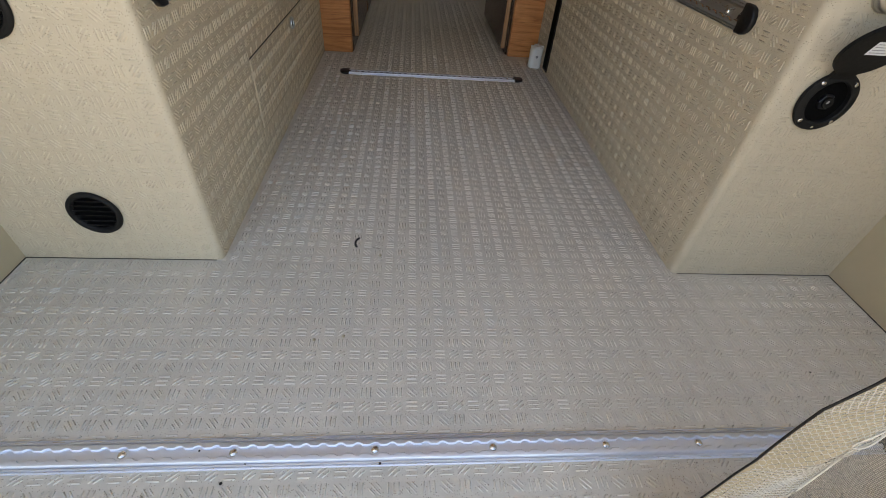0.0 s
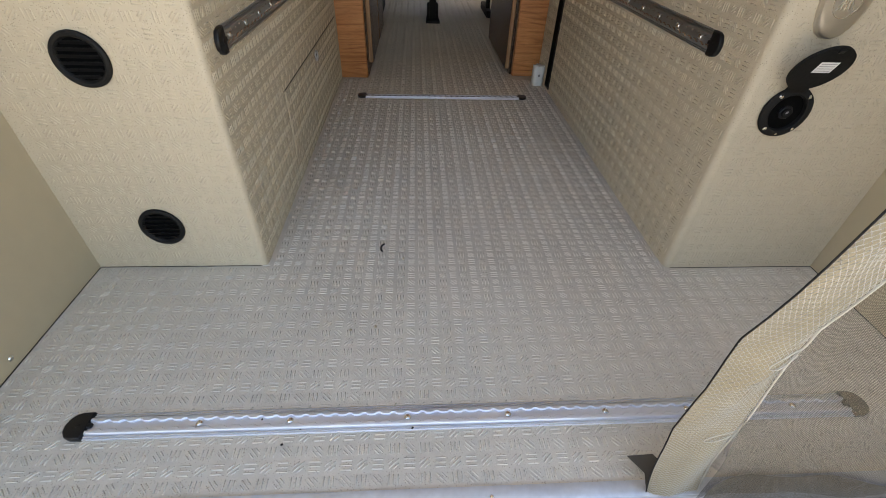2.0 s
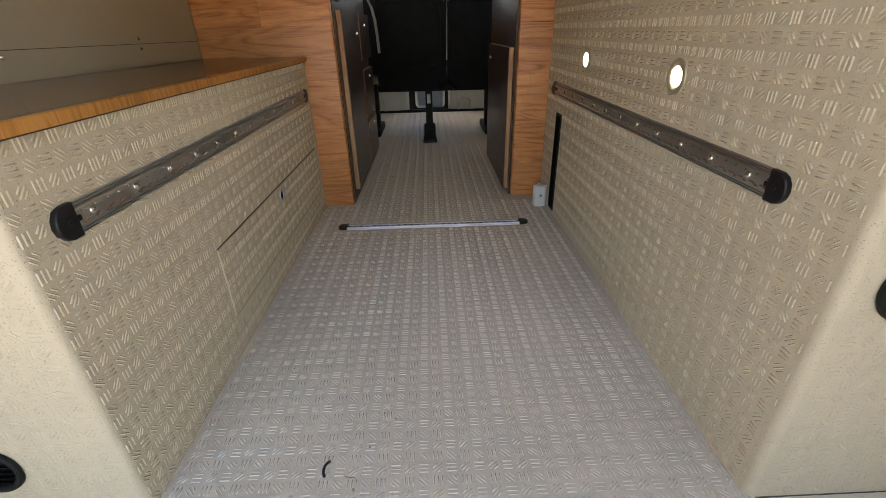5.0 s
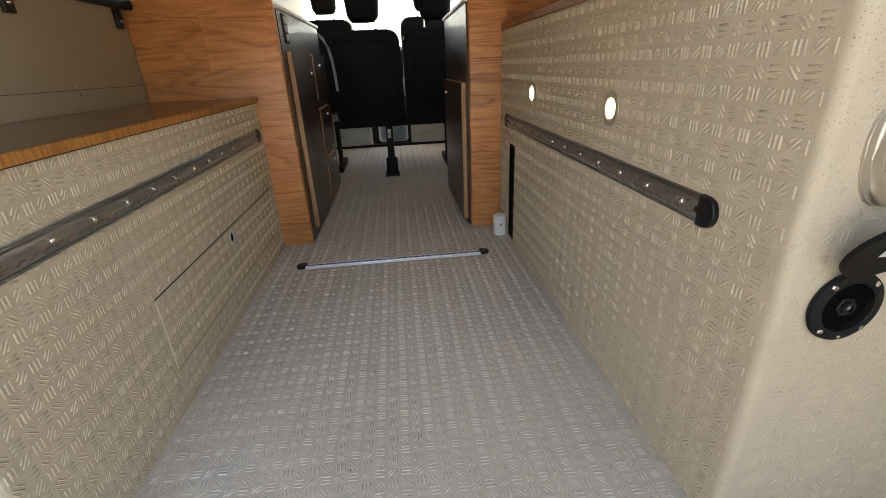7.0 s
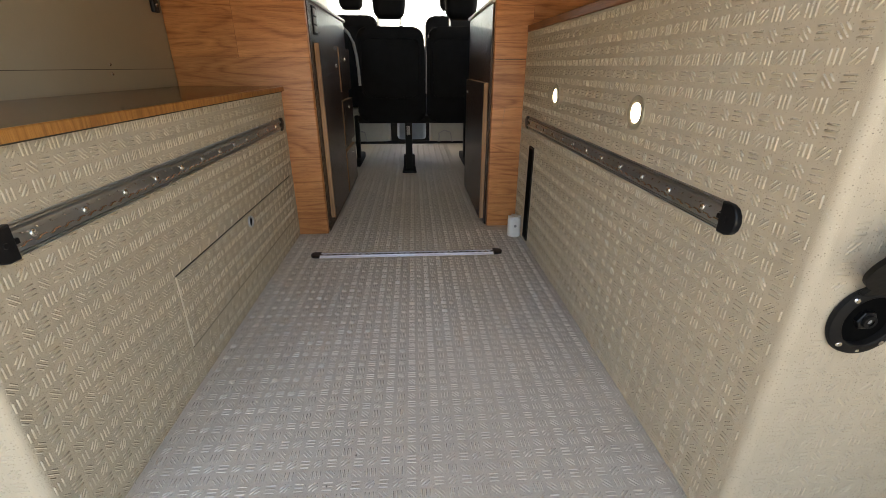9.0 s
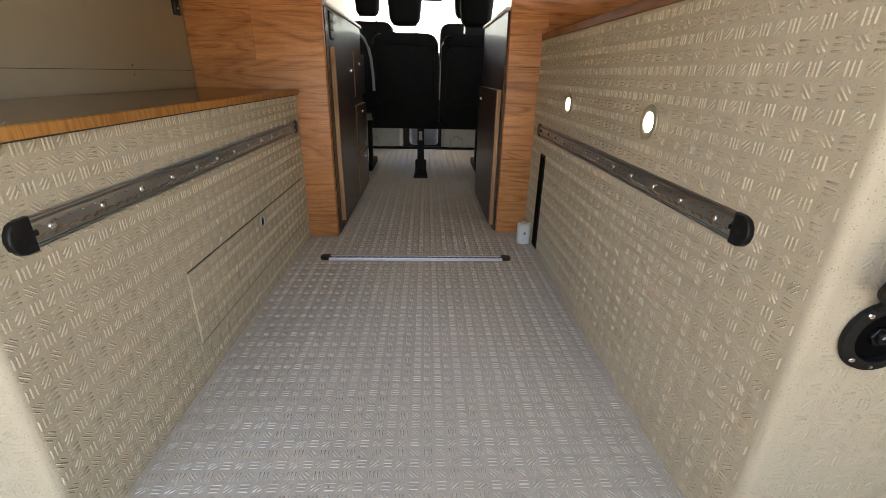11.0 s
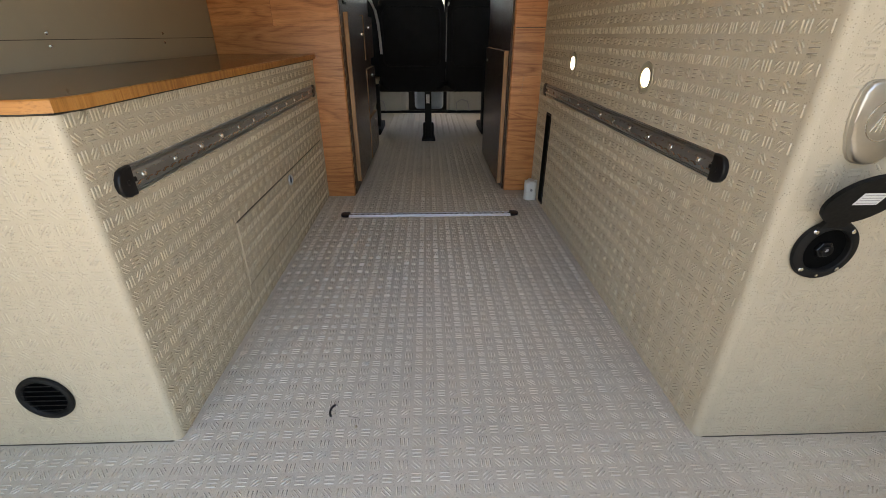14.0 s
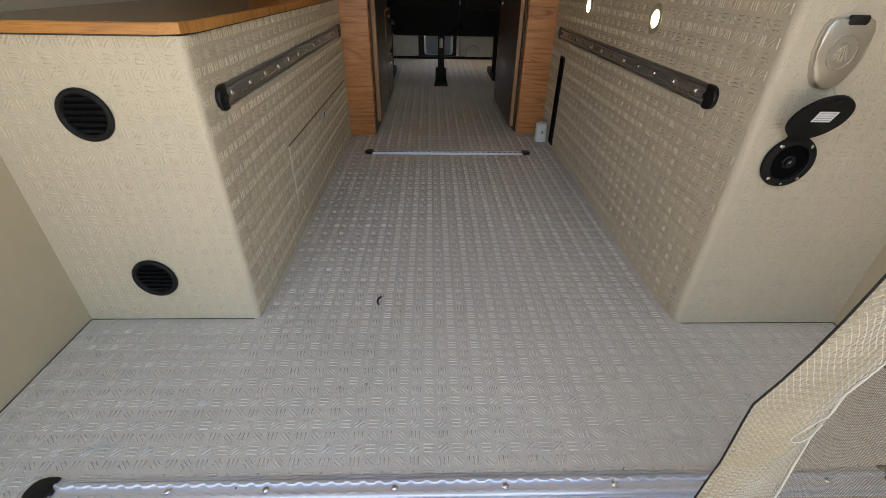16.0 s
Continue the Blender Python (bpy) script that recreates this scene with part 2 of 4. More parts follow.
M_WHITE = plain("white_plastic", (0.78, 0.78, 0.76), 0.4, grain=60, vary=0.04, bump=0.03)
M_LABEL = plain("paper_label", (0.75, 0.75, 0.76), 0.6, grain=90, vary=0.04, bump=0.0)
M_PRINT = plain("grey_print", (0.35, 0.35, 0.36), 0.6, grain=90, vary=0.04, bump=0.0)
M_CAB = plain("cab_painted_metal", (0.40, 0.40, 0.36), 0.4, grain=30, vary=0.06, bump=0.03)
M_CABFLOOR = plain("cab_floor_mat", (0.30, 0.37, 0.47), 0.6, grain=120, vary=0.15, bump=0.3)
M_SHELL = plain("van_shell_lining", (0.74, 0.70, 0.61), 0.6, grain=25, vary=0.05, bump=0.05)
M_PAINT = plain("van_paint", (0.7, 0.7, 0.7), 0.3, grain=15, vary=0.03, bump=0.0, coat=0.5)
M_NET = gauze("insect_net", (0.155, 0.127, 0.088), 0.42, 150)
M_NETFOLD = gauze("insect_net_doubled", (0.075, 0.058, 0.038), 0.78, 150)
M_FLAP = plain("dark_folded_net", (0.045, 0.036, 0.026), 0.8, grain=240, vary=0.2, bump=0.3)
M_HEM = plain("beige_hem_cloth", (0.33, 0.275, 0.18), 0.8, grain=240, vary=0.1, bump=0.4)
M_CORD = plain("ivory_net_cord", (0.46, 0.43, 0.365), 0.7, grain=300, vary=0.08, bump=0.2)
M_GROUND = plain("worn_concrete", (0.36, 0.33, 0.28), 0.85, grain=18, vary=0.25, bump=0.6)
M_LAMP = glow("lamp_lens", (1.0, 0.90, 0.74), 16.0)


# ---- shapes ----
def finish(bm, smooth=True):
    me = bpy.data.meshes.new("mesh")
    bmesh.ops.recalc_face_normals(bm, faces=bm.faces)
    bm.to_mesh(me)
    bm.free()
    if smooth:
        me.polygons.foreach_set("use_smooth", [True] * len(me.polygons))
        me.set_sharp_from_angle(angle=radians(32))
    return me


def part(name, bm, material, parent=None, label=""):
    """One mesh object out of a bmesh, under a thing or a part."""
    me = finish(bm)
    me.name = name
    me.materials.append(material)
    ob = new(name, me)
    if parent is not None:
        ob.parent = parent
    return tagged(ob, label)


def thing(name, label, category, at=(0, 0, 0), group="", kind=""):
    ob = new(name)
    ob.location = at
    ob.empty_display_size = 0.05
    return tagged(ob, label, category, group, kind)


def shift(bm, v):
    bmesh.ops.translate(bm, verts=bm.verts, vec=v)
    return bm


def turned(bm, m):
    bmesh.ops.transform(bm, matrix=m, verts=bm.verts)
    return bm


def join(*parts):
    out = bmesh.new()
    for bm in parts:
        me = bpy.data.meshes.new("join")
        bm.to_mesh(me)
        bm.free()
        out.from_mesh(me)
        bpy.data.meshes.remove(me)
    return out


def box(x0, x1, y0, y1, z0, z1, bevel=0.0, seg=2):
    bm = bmesh.new()
    bmesh.ops.create_cube(bm, size=1)
    bmesh.ops.scale(bm, verts=bm.verts, vec=(x1 - x0, y1 - y0, z1 - z0))
    bmesh.ops.translate(bm, verts=bm.verts, vec=((x0 + x1) / 2, (y0 + y1) / 2, (z0 + z1) / 2))
    if bevel:
        bmesh.ops.bevel(bm, geom=bm.edges[:], offset=bevel, segments=seg, profile=0.5, affect="EDGES")
    return bm


def prism(outline, depth, bevel=0.0, seg=2):
    """An outline in x and y, raised from z = 0 to depth, its upper rim rounded."""
    bm = bmesh.new()
    low = [bm.verts.new((x, y, 0)) for x, y in outline]
    high = [bm.verts.new((x, y, depth)) for x, y in outline]
    n = len(outline)
    bm.faces.new(low[::-1])
    top = bm.faces.new(high)
    for i in range(n):
        bm.faces.new((low[i], low[(i + 1) % n], high[(i + 1) % n], high[i]))
    if bevel:
        bmesh.ops.bevel(bm, geom=list(top.edges), offset=bevel, segments=seg, profile=0.5, affect="EDGES")
    return bm


def circle(r, n=40, rx=None):
    return [((rx or r) * math.cos(2 * math.pi * i / n), r * math.sin(2 * math.pi * i / n)) for i in range(n)]


def disc(r, depth, bevel=0.0, n=40):
    return prism(circle(r, n), depth, bevel)


def lathe(profile, n=40):
    """A profile of (radius, z) turned about z; a radius of 0 closes it."""
    bm = bmesh.new()
    rings = []
    for r, z in profile:
        rings.append([bm.verts.new((0, 0, z))] if r < 1e-6 else [bm.verts.new((r * math.cos(2 * math.pi * i / n), r * math.sin(2 * math.pi * i / n), z)) for i in range(n)])
    for a, b in zip(rings, rings[1:]):
        for i in range(n):
            j = (i + 1) % n
            f = [a[0], b[i], b[j]] if len(a) == 1 else [a[i], b[0], a[j]] if len(b) == 1 else [a[i], b[i], b[j], a[j]]
            bm.faces.new(f)
    return bm


def tube(points, r, n=8, closed=False):
    bm = bmesh.new()
    pts = [Vector(p) for p in points]
    rings = []
    for i, p in enumerate(pts):
        a = pts[(i - 1) % len(pts)] if closed or i else p
        b = pts[(i + 1) % len(pts)] if closed or i < len(pts) - 1 else p
        d = (b - a).normalized()
        up = Vector((0, 0, 1)) if abs(d.z) < 0.9 else Vector((0, 1, 0))
        s = d.cross(up).normalized()
        u = s.cross(d)
        rings.append([bm.verts.new(p + r * (math.cos(2 * math.pi * k / n) * s + math.sin(2 * math.pi * k / n) * u)) for k in range(n)])
    for i in range(len(rings) if closed else len(rings) - 1):
        a, b = rings[i], rings[(i + 1) % len(rings)]
        for k in range(n):
            bm.faces.new((a[k], a[(k + 1) % n], b[(k + 1) % n], b[k]))
    if not closed:
        bm.faces.new(rings[0][::-1])
        bm.faces.new(rings[-1])
    return bm


def rounded(w, h, r, n=6):
    """The outline of a rounded rectangle about the origin."""
    out = []
    for cx, cy, a in ((w / 2 - r, h / 2 - r, 0), (r - w / 2, h / 2 - r, 90), (r - w / 2, r - h / 2, 180), (w / 2 - r, r - h / 2, 270)):
        out += [(cx + r * math.cos(radians(a + 90 * i / n)), cy + r * math.sin(radians(a + 90 * i / n))) for i in range(n + 1)]
    return out


def facing(origin, normal, up=(0, 0, 1)):
    """A pose whose z looks along normal and whose y lies along up."""
    z = Vector(normal).normalized()
    x = Vector(up).cross(z).normalized()
    y = z.cross(x)
    m = Matrix((x, y, z)).transposed().to_4x4()
    m.translation = origin
    return m


def ridges(name, parent, material, plane, u, v, span_u, span_v, start, step, upright=False, keep_off=None, height=0.0020, width=0.0013):
    """The embossed pattern of the vinyl: cells of three rounded bars, straight, across and on both slants.

    plane: the distance of the surface along u x v; start: the centre of one straight cell; step: the cells' size along u and v."""
    u, v = np.array(u, float), np.array(v, float)
    nrm = np.cross(u, v)
    rnd_bar = random.Random(11)
    bars = []
    lo = [math.ceil((s[0] - c) / d) - 1 for s, c, d in zip((span_u, span_v), start, step)]
    hi = [math.floor((s[1] - c) / d) + 1 for s, c, d in zip((span_u, span_v), start, step)]
    for j in range(lo[1], hi[1] + 1):
        for i in range(lo[0], hi[0] + 1):
            c0 = np.array((start[0] + i * step[0], start[1] + j * step[1]))
            kind = ((90 if upright else 0) if i % 2 == 0 else 45) if j % 2 == 0 else (-45 if i % 2 == 0 else (0 if upright else 90))
            d = np.array((math.cos(radians(kind)), math.sin(radians(kind))))
            q = np.array((-d[1], d[0]))
            for k in (-1, 0, 1):
                gap, reach = (0.0058, 0.0112 if k == 0 else 0.0064) if abs(kind) == 45 else (0.0073, 0.0093)
                reach *= rnd_bar.uniform(0.93, 1.05)
                c = c0 + q * gap * k
                ends = (c - d * reach, c, c + d * reach)
                if any(not (span_u[0] < a < span_u[1] and span_v[0] < b < span_v[1]) or (keep_off and keep_off(a, b)) for a, b in ends):
                    continue
                bars.append((*c, *d, reach, rnd_bar.uniform(0.8, 1.1)))
    t = np.array(bars)
    c, d, ln, up = t[:, None, 0:2], t[:, None, 2:4], t[:, 4, None, None], t[:, 5, None, None]
    q = np.stack([-d[..., 1], d[..., 0]], -1)
    # two end points and two cross-sections of five points each
    along = np.array([-1.0] + [-0.86] * 5 + [0.86] * 5 + [1.0])[None, :, None] * ln
    across = np.array([0.0] + [-1, -0.52, 0, 0.52, 1] * 2 + [0.0])[None, :, None] * width
    rise = np.array([0.0] + [0, 0.56, 1, 0.56, 0] * 2 + [0.0])[None, :, None] * height * up
    flat = c + d * along + q * across
    pos = plane * nrm + flat[..., 0:1] * u + flat[..., 1:2] * v + rise * nrm
    quads = np.array([(1 + k, 2 + k, 7 + k, 6 + k) for k in range(4)])[:, ::-1]
    tris = np.array([(0, 2 + k, 1 + k) for k in range(4)] + [(11, 6 + k, 7 + k) for k in range(4)])[:, ::-1]
    off = 12 * np.arange(len(bars))[:, None, None]
    faces = (off + quads).reshape(-1, 4).tolist() + (off + tris).reshape(-1, 3).tolist()
    me = bpy.data.meshes.new(name)
    me.from_pydata(pos.reshape(-1, 3).tolist(), [], faces)
    me.polygons.foreach_set("use_smooth", [True] * len(me.polygons))
    me.materials.append(material)
    ob = new(name, me)
    ob.parent = parent
    return tagged(ob, "raised basket-weave ridges of the vinyl", kind="stuff")


# ---- the van: floor, walls, roof ----
HALF = 0.887
LFACE, RFACE = -0.495, 0.495
LREAR, RREAR = 0.0, -0.023
LTOP, RTOP = 0.605, 0.828
LEND, REND = 1.392, 1.456
FRONT = 3.85

floor = tagged(part("floor", box(-HALF, HALF, -0.527, FRONT, -0.02, 0.0), M_FLOOR), "grey-beige speckled embossed vinyl floor with scattered crumbs", "floor", kind="structure")
sides = []
for s, nm in ((-1, "wall_left"), (1, "wall_right")):
    x0, x1 = sorted((s * HALF, s * (HALF + 0.05)))
    pieces = [box(x0, x1, -0.60, 2.40, -0.05, 1.9), box(x0, x1, 4.35, 5.0, -0.05, 1.9)]
    if s < 0:
        pieces += [box(x0, x1, 2.40, 4.35, -0.05, 1.9)]
    else:
        pieces += [box(x0, x1, 2.40, 4.35, -0.05, 0.82), box(x0, x1, 2.40, 4.35, 1.5, 1.9), box(x0, x1, 3.15, 3.25, 0.82, 1.5)]
    tagged(part(nm, join(*pieces), M_PANEL), "cream painted van side wall panel", "wall", kind="structure")
tagged(part("ceiling", box(-HALF - 0.05, HALF + 0.05, -0.62, 4.3, 1.9, 1.95), M_SHELL), "pale lined van roof", "ceiling", kind="structure")
tagged(part("wall_front", join(box(-HALF, HALF, 4.95, 5.0, -0.35, 0.92), box(-0.937, 0.937, 4.3, 4.35, 1.72, 1.95)), M_MATT), "black lined bulkhead below the windscreen", "wall", kind="structure")
# Unseen panel, added to block light from the left; shaped as a rear door
tagged(part("door_1", turned(box(-0.05, 0.0, -0.80, 0.0, -0.03, 1.88, 0.012, 2), pose(-0.945, -0.64, 0, 0, 0, -34)), M_PAINT), "unseen white door leaf, added to block light from the left", "door", kind="structure")
ground = tagged(part("ground", box(-400, 400, -400, 400, -0.9, -0.72), M_GROUND), "worn pale concrete outside the van", "ground", kind="structure")

CELL = 0.02535
FLOOR_START, FLOOR_STEP = (-0.2454, 0.1565), (CELL, 0.0247)
under_fitting = lambda a, b: (abs(b + 0.408) < 0.017 and abs(a + 0.008) < 0.700) or (abs(b - 1.145) < 0.017 and abs(a + 0.010) < 0.375) or (a < LFACE - 0.008 and b > LREAR + 0.008) or (a > RFACE + 0.008 and b > RREAR + 0.008)
ridges("relief", floor, M_FLOOR, 0, (1, 0, 0), (0, 1, 0), (-HALF + 0.002, HALF - 0.002), (-0.530, 1.40), FLOOR_START, FLOOR_STEP, keep_off=under_fitting)
ridges("relief", floor, M_FLOOR, 0, (1, 0, 0), (0, 1, 0), (-0.365, 0.352), (1.38, 3.80), FLOOR_START, FLOOR_STEP, height=0.0014)


# ---- the two storage boxes ----
def rear_corner(x_in, y_rear, y_far, r, s):
    """Plan of a box against the side wall, its inner rear corner rounded. s: -1 left, 1 right."""
    out = [(s * HALF, y_rear)]
    out += [(x_in + s * r * (1 - math.sin(radians(a))), y_rear + r * (1 - math.cos(radians(a)))) for a in range(0, 91, 15)]
    out += [(x_in, y_far), (s * HALF, y_far)]
    return out if s < 0 else out[::-1]


left_box = thing("storage_box", "low storage box wrapped in beige embossed vinyl, beside the aisle", "storage box", (-0.69, 0.7, 0))


def under(ob, parent):
    """Hangs ob, built in world places, under its thing."""
    ob.parent = parent
    ob.matrix_parent_inverse = Matrix.Translation(parent.location).inverted()
    return ob


under(part("body", prism(rear_corner(LFACE, LREAR, LEND, 0.014, -1), LTOP), M_VINYL), left_box)
DOOR = (0.412, 1.345, 0.100, 0.278)
dx = LFACE + 0.0008
under(part("door_gap", box(LFACE - 0.003, dx, DOOR[0] + 0.0006, DOOR[1], DOOR[2] - 0.0035, DOOR[3] + 0.003), M_MATT), left_box)
hatch = under(part("door", box(LFACE - 0.002, LFACE + 0.0035, DOOR[0], DOOR[1], DOOR[2], DOOR[3], 0.0012, 1), M_VINYL, None, "flush access door wrapped in the same vinyl"), left_box)
SIDE_START, SIDE_STEP = (0.168, 0.342), (0.0247, 0.0254)
at_door = lambda a, b: DOOR[0] - 0.003 < a < DOOR[1] + 0.003 and DOOR[2] - 0.005 < b < DOOR[3] + 0.005
off_side = lambda a, b: at_door(a, b) or (abs(b - 0.490) < 0.017 and 0.065 < a < 1.335)
under(ridges("side_relief", None, M_VINYL, LFACE, (0, 1, 0), (0, 0, 1), (LREAR + 0.010, LEND), (-0.012, LTOP + 0.014), SIDE_START, SIDE_STEP, True, off_side), left_box)
under(ridges("door_relief", None, M_VINYL, LFACE + 0.0035, (0, 1, 0), (0, 0, 1), (DOOR[0] + 0.002, DOOR[1] - 0.002), (DOOR[2] + 0.002, DOOR[3] - 0.002), SIDE_START, SIDE_STEP, True, lambda a, b: math.hypot(a - 0.852, b - 0.252) < 0.019), left_box)
hole = lambda a, b: min(math.hypot(a + 0.699, b - 0.121), math.hypot(a + 0.700, b - 0.477)) < 0.049
under(ridges("rear_relief", None, M_VINYL, -LREAR, (1, 0, 0), (0, 0, 1), (-HALF + 0.003, LFACE - 0.010), (-0.012, LTOP + 0.010), (-0.70, 0.342), (CELL, 0.0254), True, hole, 0.0010, 0.0019), left_box)
pull = thing("finger_pull", "small round nickel finger pull set in the access door", "door pull", (LFACE + 0.0035, 0.852, 0.252))
part("rim", turned(lathe([(0.0135, 0), (0.0175, 0.0005), (0.0185, 0.004), (0.0175, 0.007), (0.0150, 0.006), (0.0138, 0.0004)], 24), facing((0, 0, 0), (1, 0, 0))), M_ALUDARK, pull)
# flat disc: the pull's hollow is only painted dark
part("cup", turned(disc(0.0142, 0.0022, 0, 24), facing((0, 0, 0), (1, 0, 0))), M_HOLLOWSHADE, pull, "flat black disc with the pull's hollow shade painted in")

right_box = thing("storage_box", "tall storage box wrapped in beige embossed vinyl, beside the aisle", "storage box", (0.69, 0.7, 0))
under(part("body", prism(rear_corner(RFACE, RREAR, REND, 0.016, 1), RTOP), M_VINYL), right_box)
LAMPS = ((0.463, 0.611), (1.017, 0.612))
off_tall = lambda a, b: any(math.hypot(-a - y, b - z) < 0.036 for y, z in LAMPS) or (abs(b - 0.491) < 0.017 and 0.11 < -a < 1.355) or (abs(-a - 1.252) < 0.037 and b < 0.408)
under(ridges("side_relief", None, M_VINYL, -RFACE, (0, -1, 0), (0, 0, 1), (-REND, -RREAR - 0.014), (-0.012, RTOP + 0.001), (-0.041, 0.4537), (0.0255, 0.0257), True, off_tall), right_box)
under(ridges("rear_relief", None, M_VINYL, -RREAR, (1, 0, 0), (0, 0, 1), (RFACE + 0.024, HALF - 0.003), (-0.012, RTOP), (0.56, 0.4537), (CELL, 0.0257), True, lambda a, b: math.hypot(a - 0.585, b - 0.409) < 0.052 or math.hypot(a - 0.589, b - 0.598) < 0.062, 0.0010, 0.0019), right_box)

# worktop on the low box: corner clipped, bamboo nosing along the open sides
over = 0.012
plan = [(-HALF, LREAR - over), (LFACE + over - 0.045, LREAR - over), (LFACE + over - 0.012, LREAR - over + 0.012), (LFACE + over, LREAR - over + 0.05), (LFACE + over, LEND - 0.002), (-HALF, LEND - 0.002)]
worktop = thing("worktop", "brown wood veneer worktop with an orange bamboo edge", "worktop", (-0.69, 0.7, LTOP))
inner = [(-HALF, LREAR - over + 0.004), (LFACE + over - 0.047, LREAR - over + 0.004), (LFACE + over - 0.016, LREAR - over + 0.016), (LFACE + over - 0.004, LREAR - over + 0.052), (LFACE + over - 0.004, LEND - 0.002), (-HALF, LEND - 0.002)]
under(part("shadow_gap", shift(prism([(x - 0.004 * (x > -HALF), y + 0.004) for x, y in inner], 0.0038), (0, 0, LTOP)), M_JOINTSHADE, None, "dark joint under the worktop"), worktop)
under(part("top", shift(prism(inner, 0.0174), (0, 0, LTOP + 0.0036)), M_TOP), worktop)
for first, last, wood in ((0, 3, M_EDGEREAR), (2, 5, M_EDGE)):
    nose = bmesh.new()
    ring = []
    for (ax, ay), (bx, by) in list(zip(plan, inner))[first:last]:
        ring.append([nose.verts.new(p) for p in ((bx, by, LTOP + 0.0036), (ax, ay, LTOP + 0.0036), (ax, ay, LTOP + 0.0192), ((ax + bx) / 2, (ay + by) / 2, LTOP + 0.0212), (bx, by, LTOP + 0.0212))])
    for a, b in zip(ring, ring[1:]):
        for k in range(5):
            nose.faces.new((a[k], a[(k + 1) % 5], b[(k + 1) % 5], b[k]))
    nose.faces.new(ring[0])
    nose.faces.new(ring[-1][::-1])
    under(part("edge", nose, wood, None, "orange bamboo edge band"), worktop)

cap = thing("worktop", "oak shelf board lying on the tall box", "worktop", (0.69, 0.7, RTOP))
under(part("top", box(RFACE - 0.004, HALF, RREAR - 0.004, REND - 0.002, RTOP + 0.0005, RTOP + 0.024, 0.002, 1), M_OAKTRIM), cap)


# thin dark strips where the vinyl sheets meet, gap shade put into the colour
for nm, b in (("rear joint of the low box", (-HALF, LFACE - 0.014, LREAR - 0.0014, LREAR)), ("rear joint of the tall box", (RFACE + 0.016, HALF, RREAR - 0.0014, RREAR)),
              ("joint below the wall panel", (-HALF, -HALF + 0.0016, -0.526, LREAR - 0.003)), ("joint below the wall panel", (HALF - 0.0016, HALF, -0.526, RREAR - 0.003))):
    tagged(part("trim", box(*b, 0.0, 0.0016), M_JOINTSHADE), "thin dark line with the gap's shade painted in, " + nm, "trim", kind="structure")


# ---- cargo tracks ----
def track(name, label, length, m, metal, pitch, first, bed=None, walls=None):
    """A cargo track along x: flanges, raised lips round a scalloped slot, screws, two end caps."""
    t = thing(name, label, "cargo track")
    t.matrix_basis = m
    body_len = length - 0.068
    wid, high, step = 0.0232, 0.0066, 0.0254
    prof = [(-wid, 0.0), (-wid, 0.0022), (-0.0215, 0.0028), (-0.0209, 0.0006), (-0.0199, 0.0006), (-0.0193, 0.0034), (-0.0172, 0.0036), (-0.0166, 0.0008), (-0.0157, 0.0008), (-0.0150, 0.0044), (-0.0134, high), (-0.0112, high + 0.0006)]
    n = int(body_len / step * 14)
    bm = bmesh.new()
    rows = []
    for i in range(n + 1):
        x = -body_len / 2 + body_len * i / n
        ph = abs((x / step) % 1 - 0.5) * step
        slot = max(0.0054, math.sqrt(max(0, 0.0088 ** 2 - ph ** 2)))
        line = []
        for sgn in (-1, 1):
            edge = [(-slot - 0.0012, high + 0.0006), (-slot, high - 0.0008), (-slot, 0.003)]
            side = [(y * -sgn, z) for y, z in prof + edge]
            line.append([bm.verts.new((x, y, z)) for y, z in side])
        rows.append(line[0] + line[1][::-1])
    for a, b in zip(rows, rows[1:]):
        for k in range(len(a) - 1):
            bm.faces.new((a[k], a[k + 1], b[k + 1], b[k]))
    for r in (rows[0], rows[-1]):
        bm.faces.new(r)
    part("rail", bm, metal, t)
    if walls:
        rail_me = t.children[0].data
        rail_me.materials.append(walls)
        for p in rail_me.polygons:
            if abs(p.normal.z) < 0.8 and abs(p.center.y) < 0.0108 and abs(p.center.x) < body_len / 2 - 0.001:
                p.material_index = 1
    part("slot_bed", box(-body_len / 2, body_len / 2, -0.0105, 0.0105, 0.0012, 0.0034), bed or metal, t)
    for i in range(int((body_len / 2 - 0.01 - first) / pitch) + 1):
        x = (round((first + pitch * i) / step - 0.5) + 0.5) * step
        head = lathe([(0.0, 0.0072), (0.003, 0.0070), (0.0054, 0.0056), (0.0062, 0.0042), (0.0062, 0.003)], 12)
        slot_a = box(-0.003, 0.003, -0.0006, 0.0006, 0.0068, 0.0076)
        s = part("screw", shift(join(head, slot_a), (x, 0, 0)), M_STEEL, t)
    for sgn in (-1, 1):
        out = [(0, -0.0242), (0.018, -0.0238), (0.028, -0.020), (0.0350, -0.011), (0.0375, 0), (0.0350, 0.011), (0.028, 0.020), (0.018, 0.0238), (0, 0.0242)]
        c = prism(out, 0.0092, 0.003, 3)
        c = join(c, shift(lathe([(0.0, 0.0104), (0.004, 0.0100), (0.0045, 0.008)], 12), (0.016, 0, 0)))
        c = turned(c, Matrix.Translation((sgn * (length / 2 - 0.0375), 0, 0)) @ pose(0, 0, 0, 0, 0, 0 if sgn > 0 else 180))
        part("end_cap", c, M_BLACK, t, "glossy black plastic end cap")
        part("tongue", box(*sorted((sgn * (body_len / 2 - 0.010), sgn * (body_len / 2 + 0.001))), -0.0040, 0.0040, 0.003, 0.0085, 0.001, 1), M_BLACK, t)
    return t


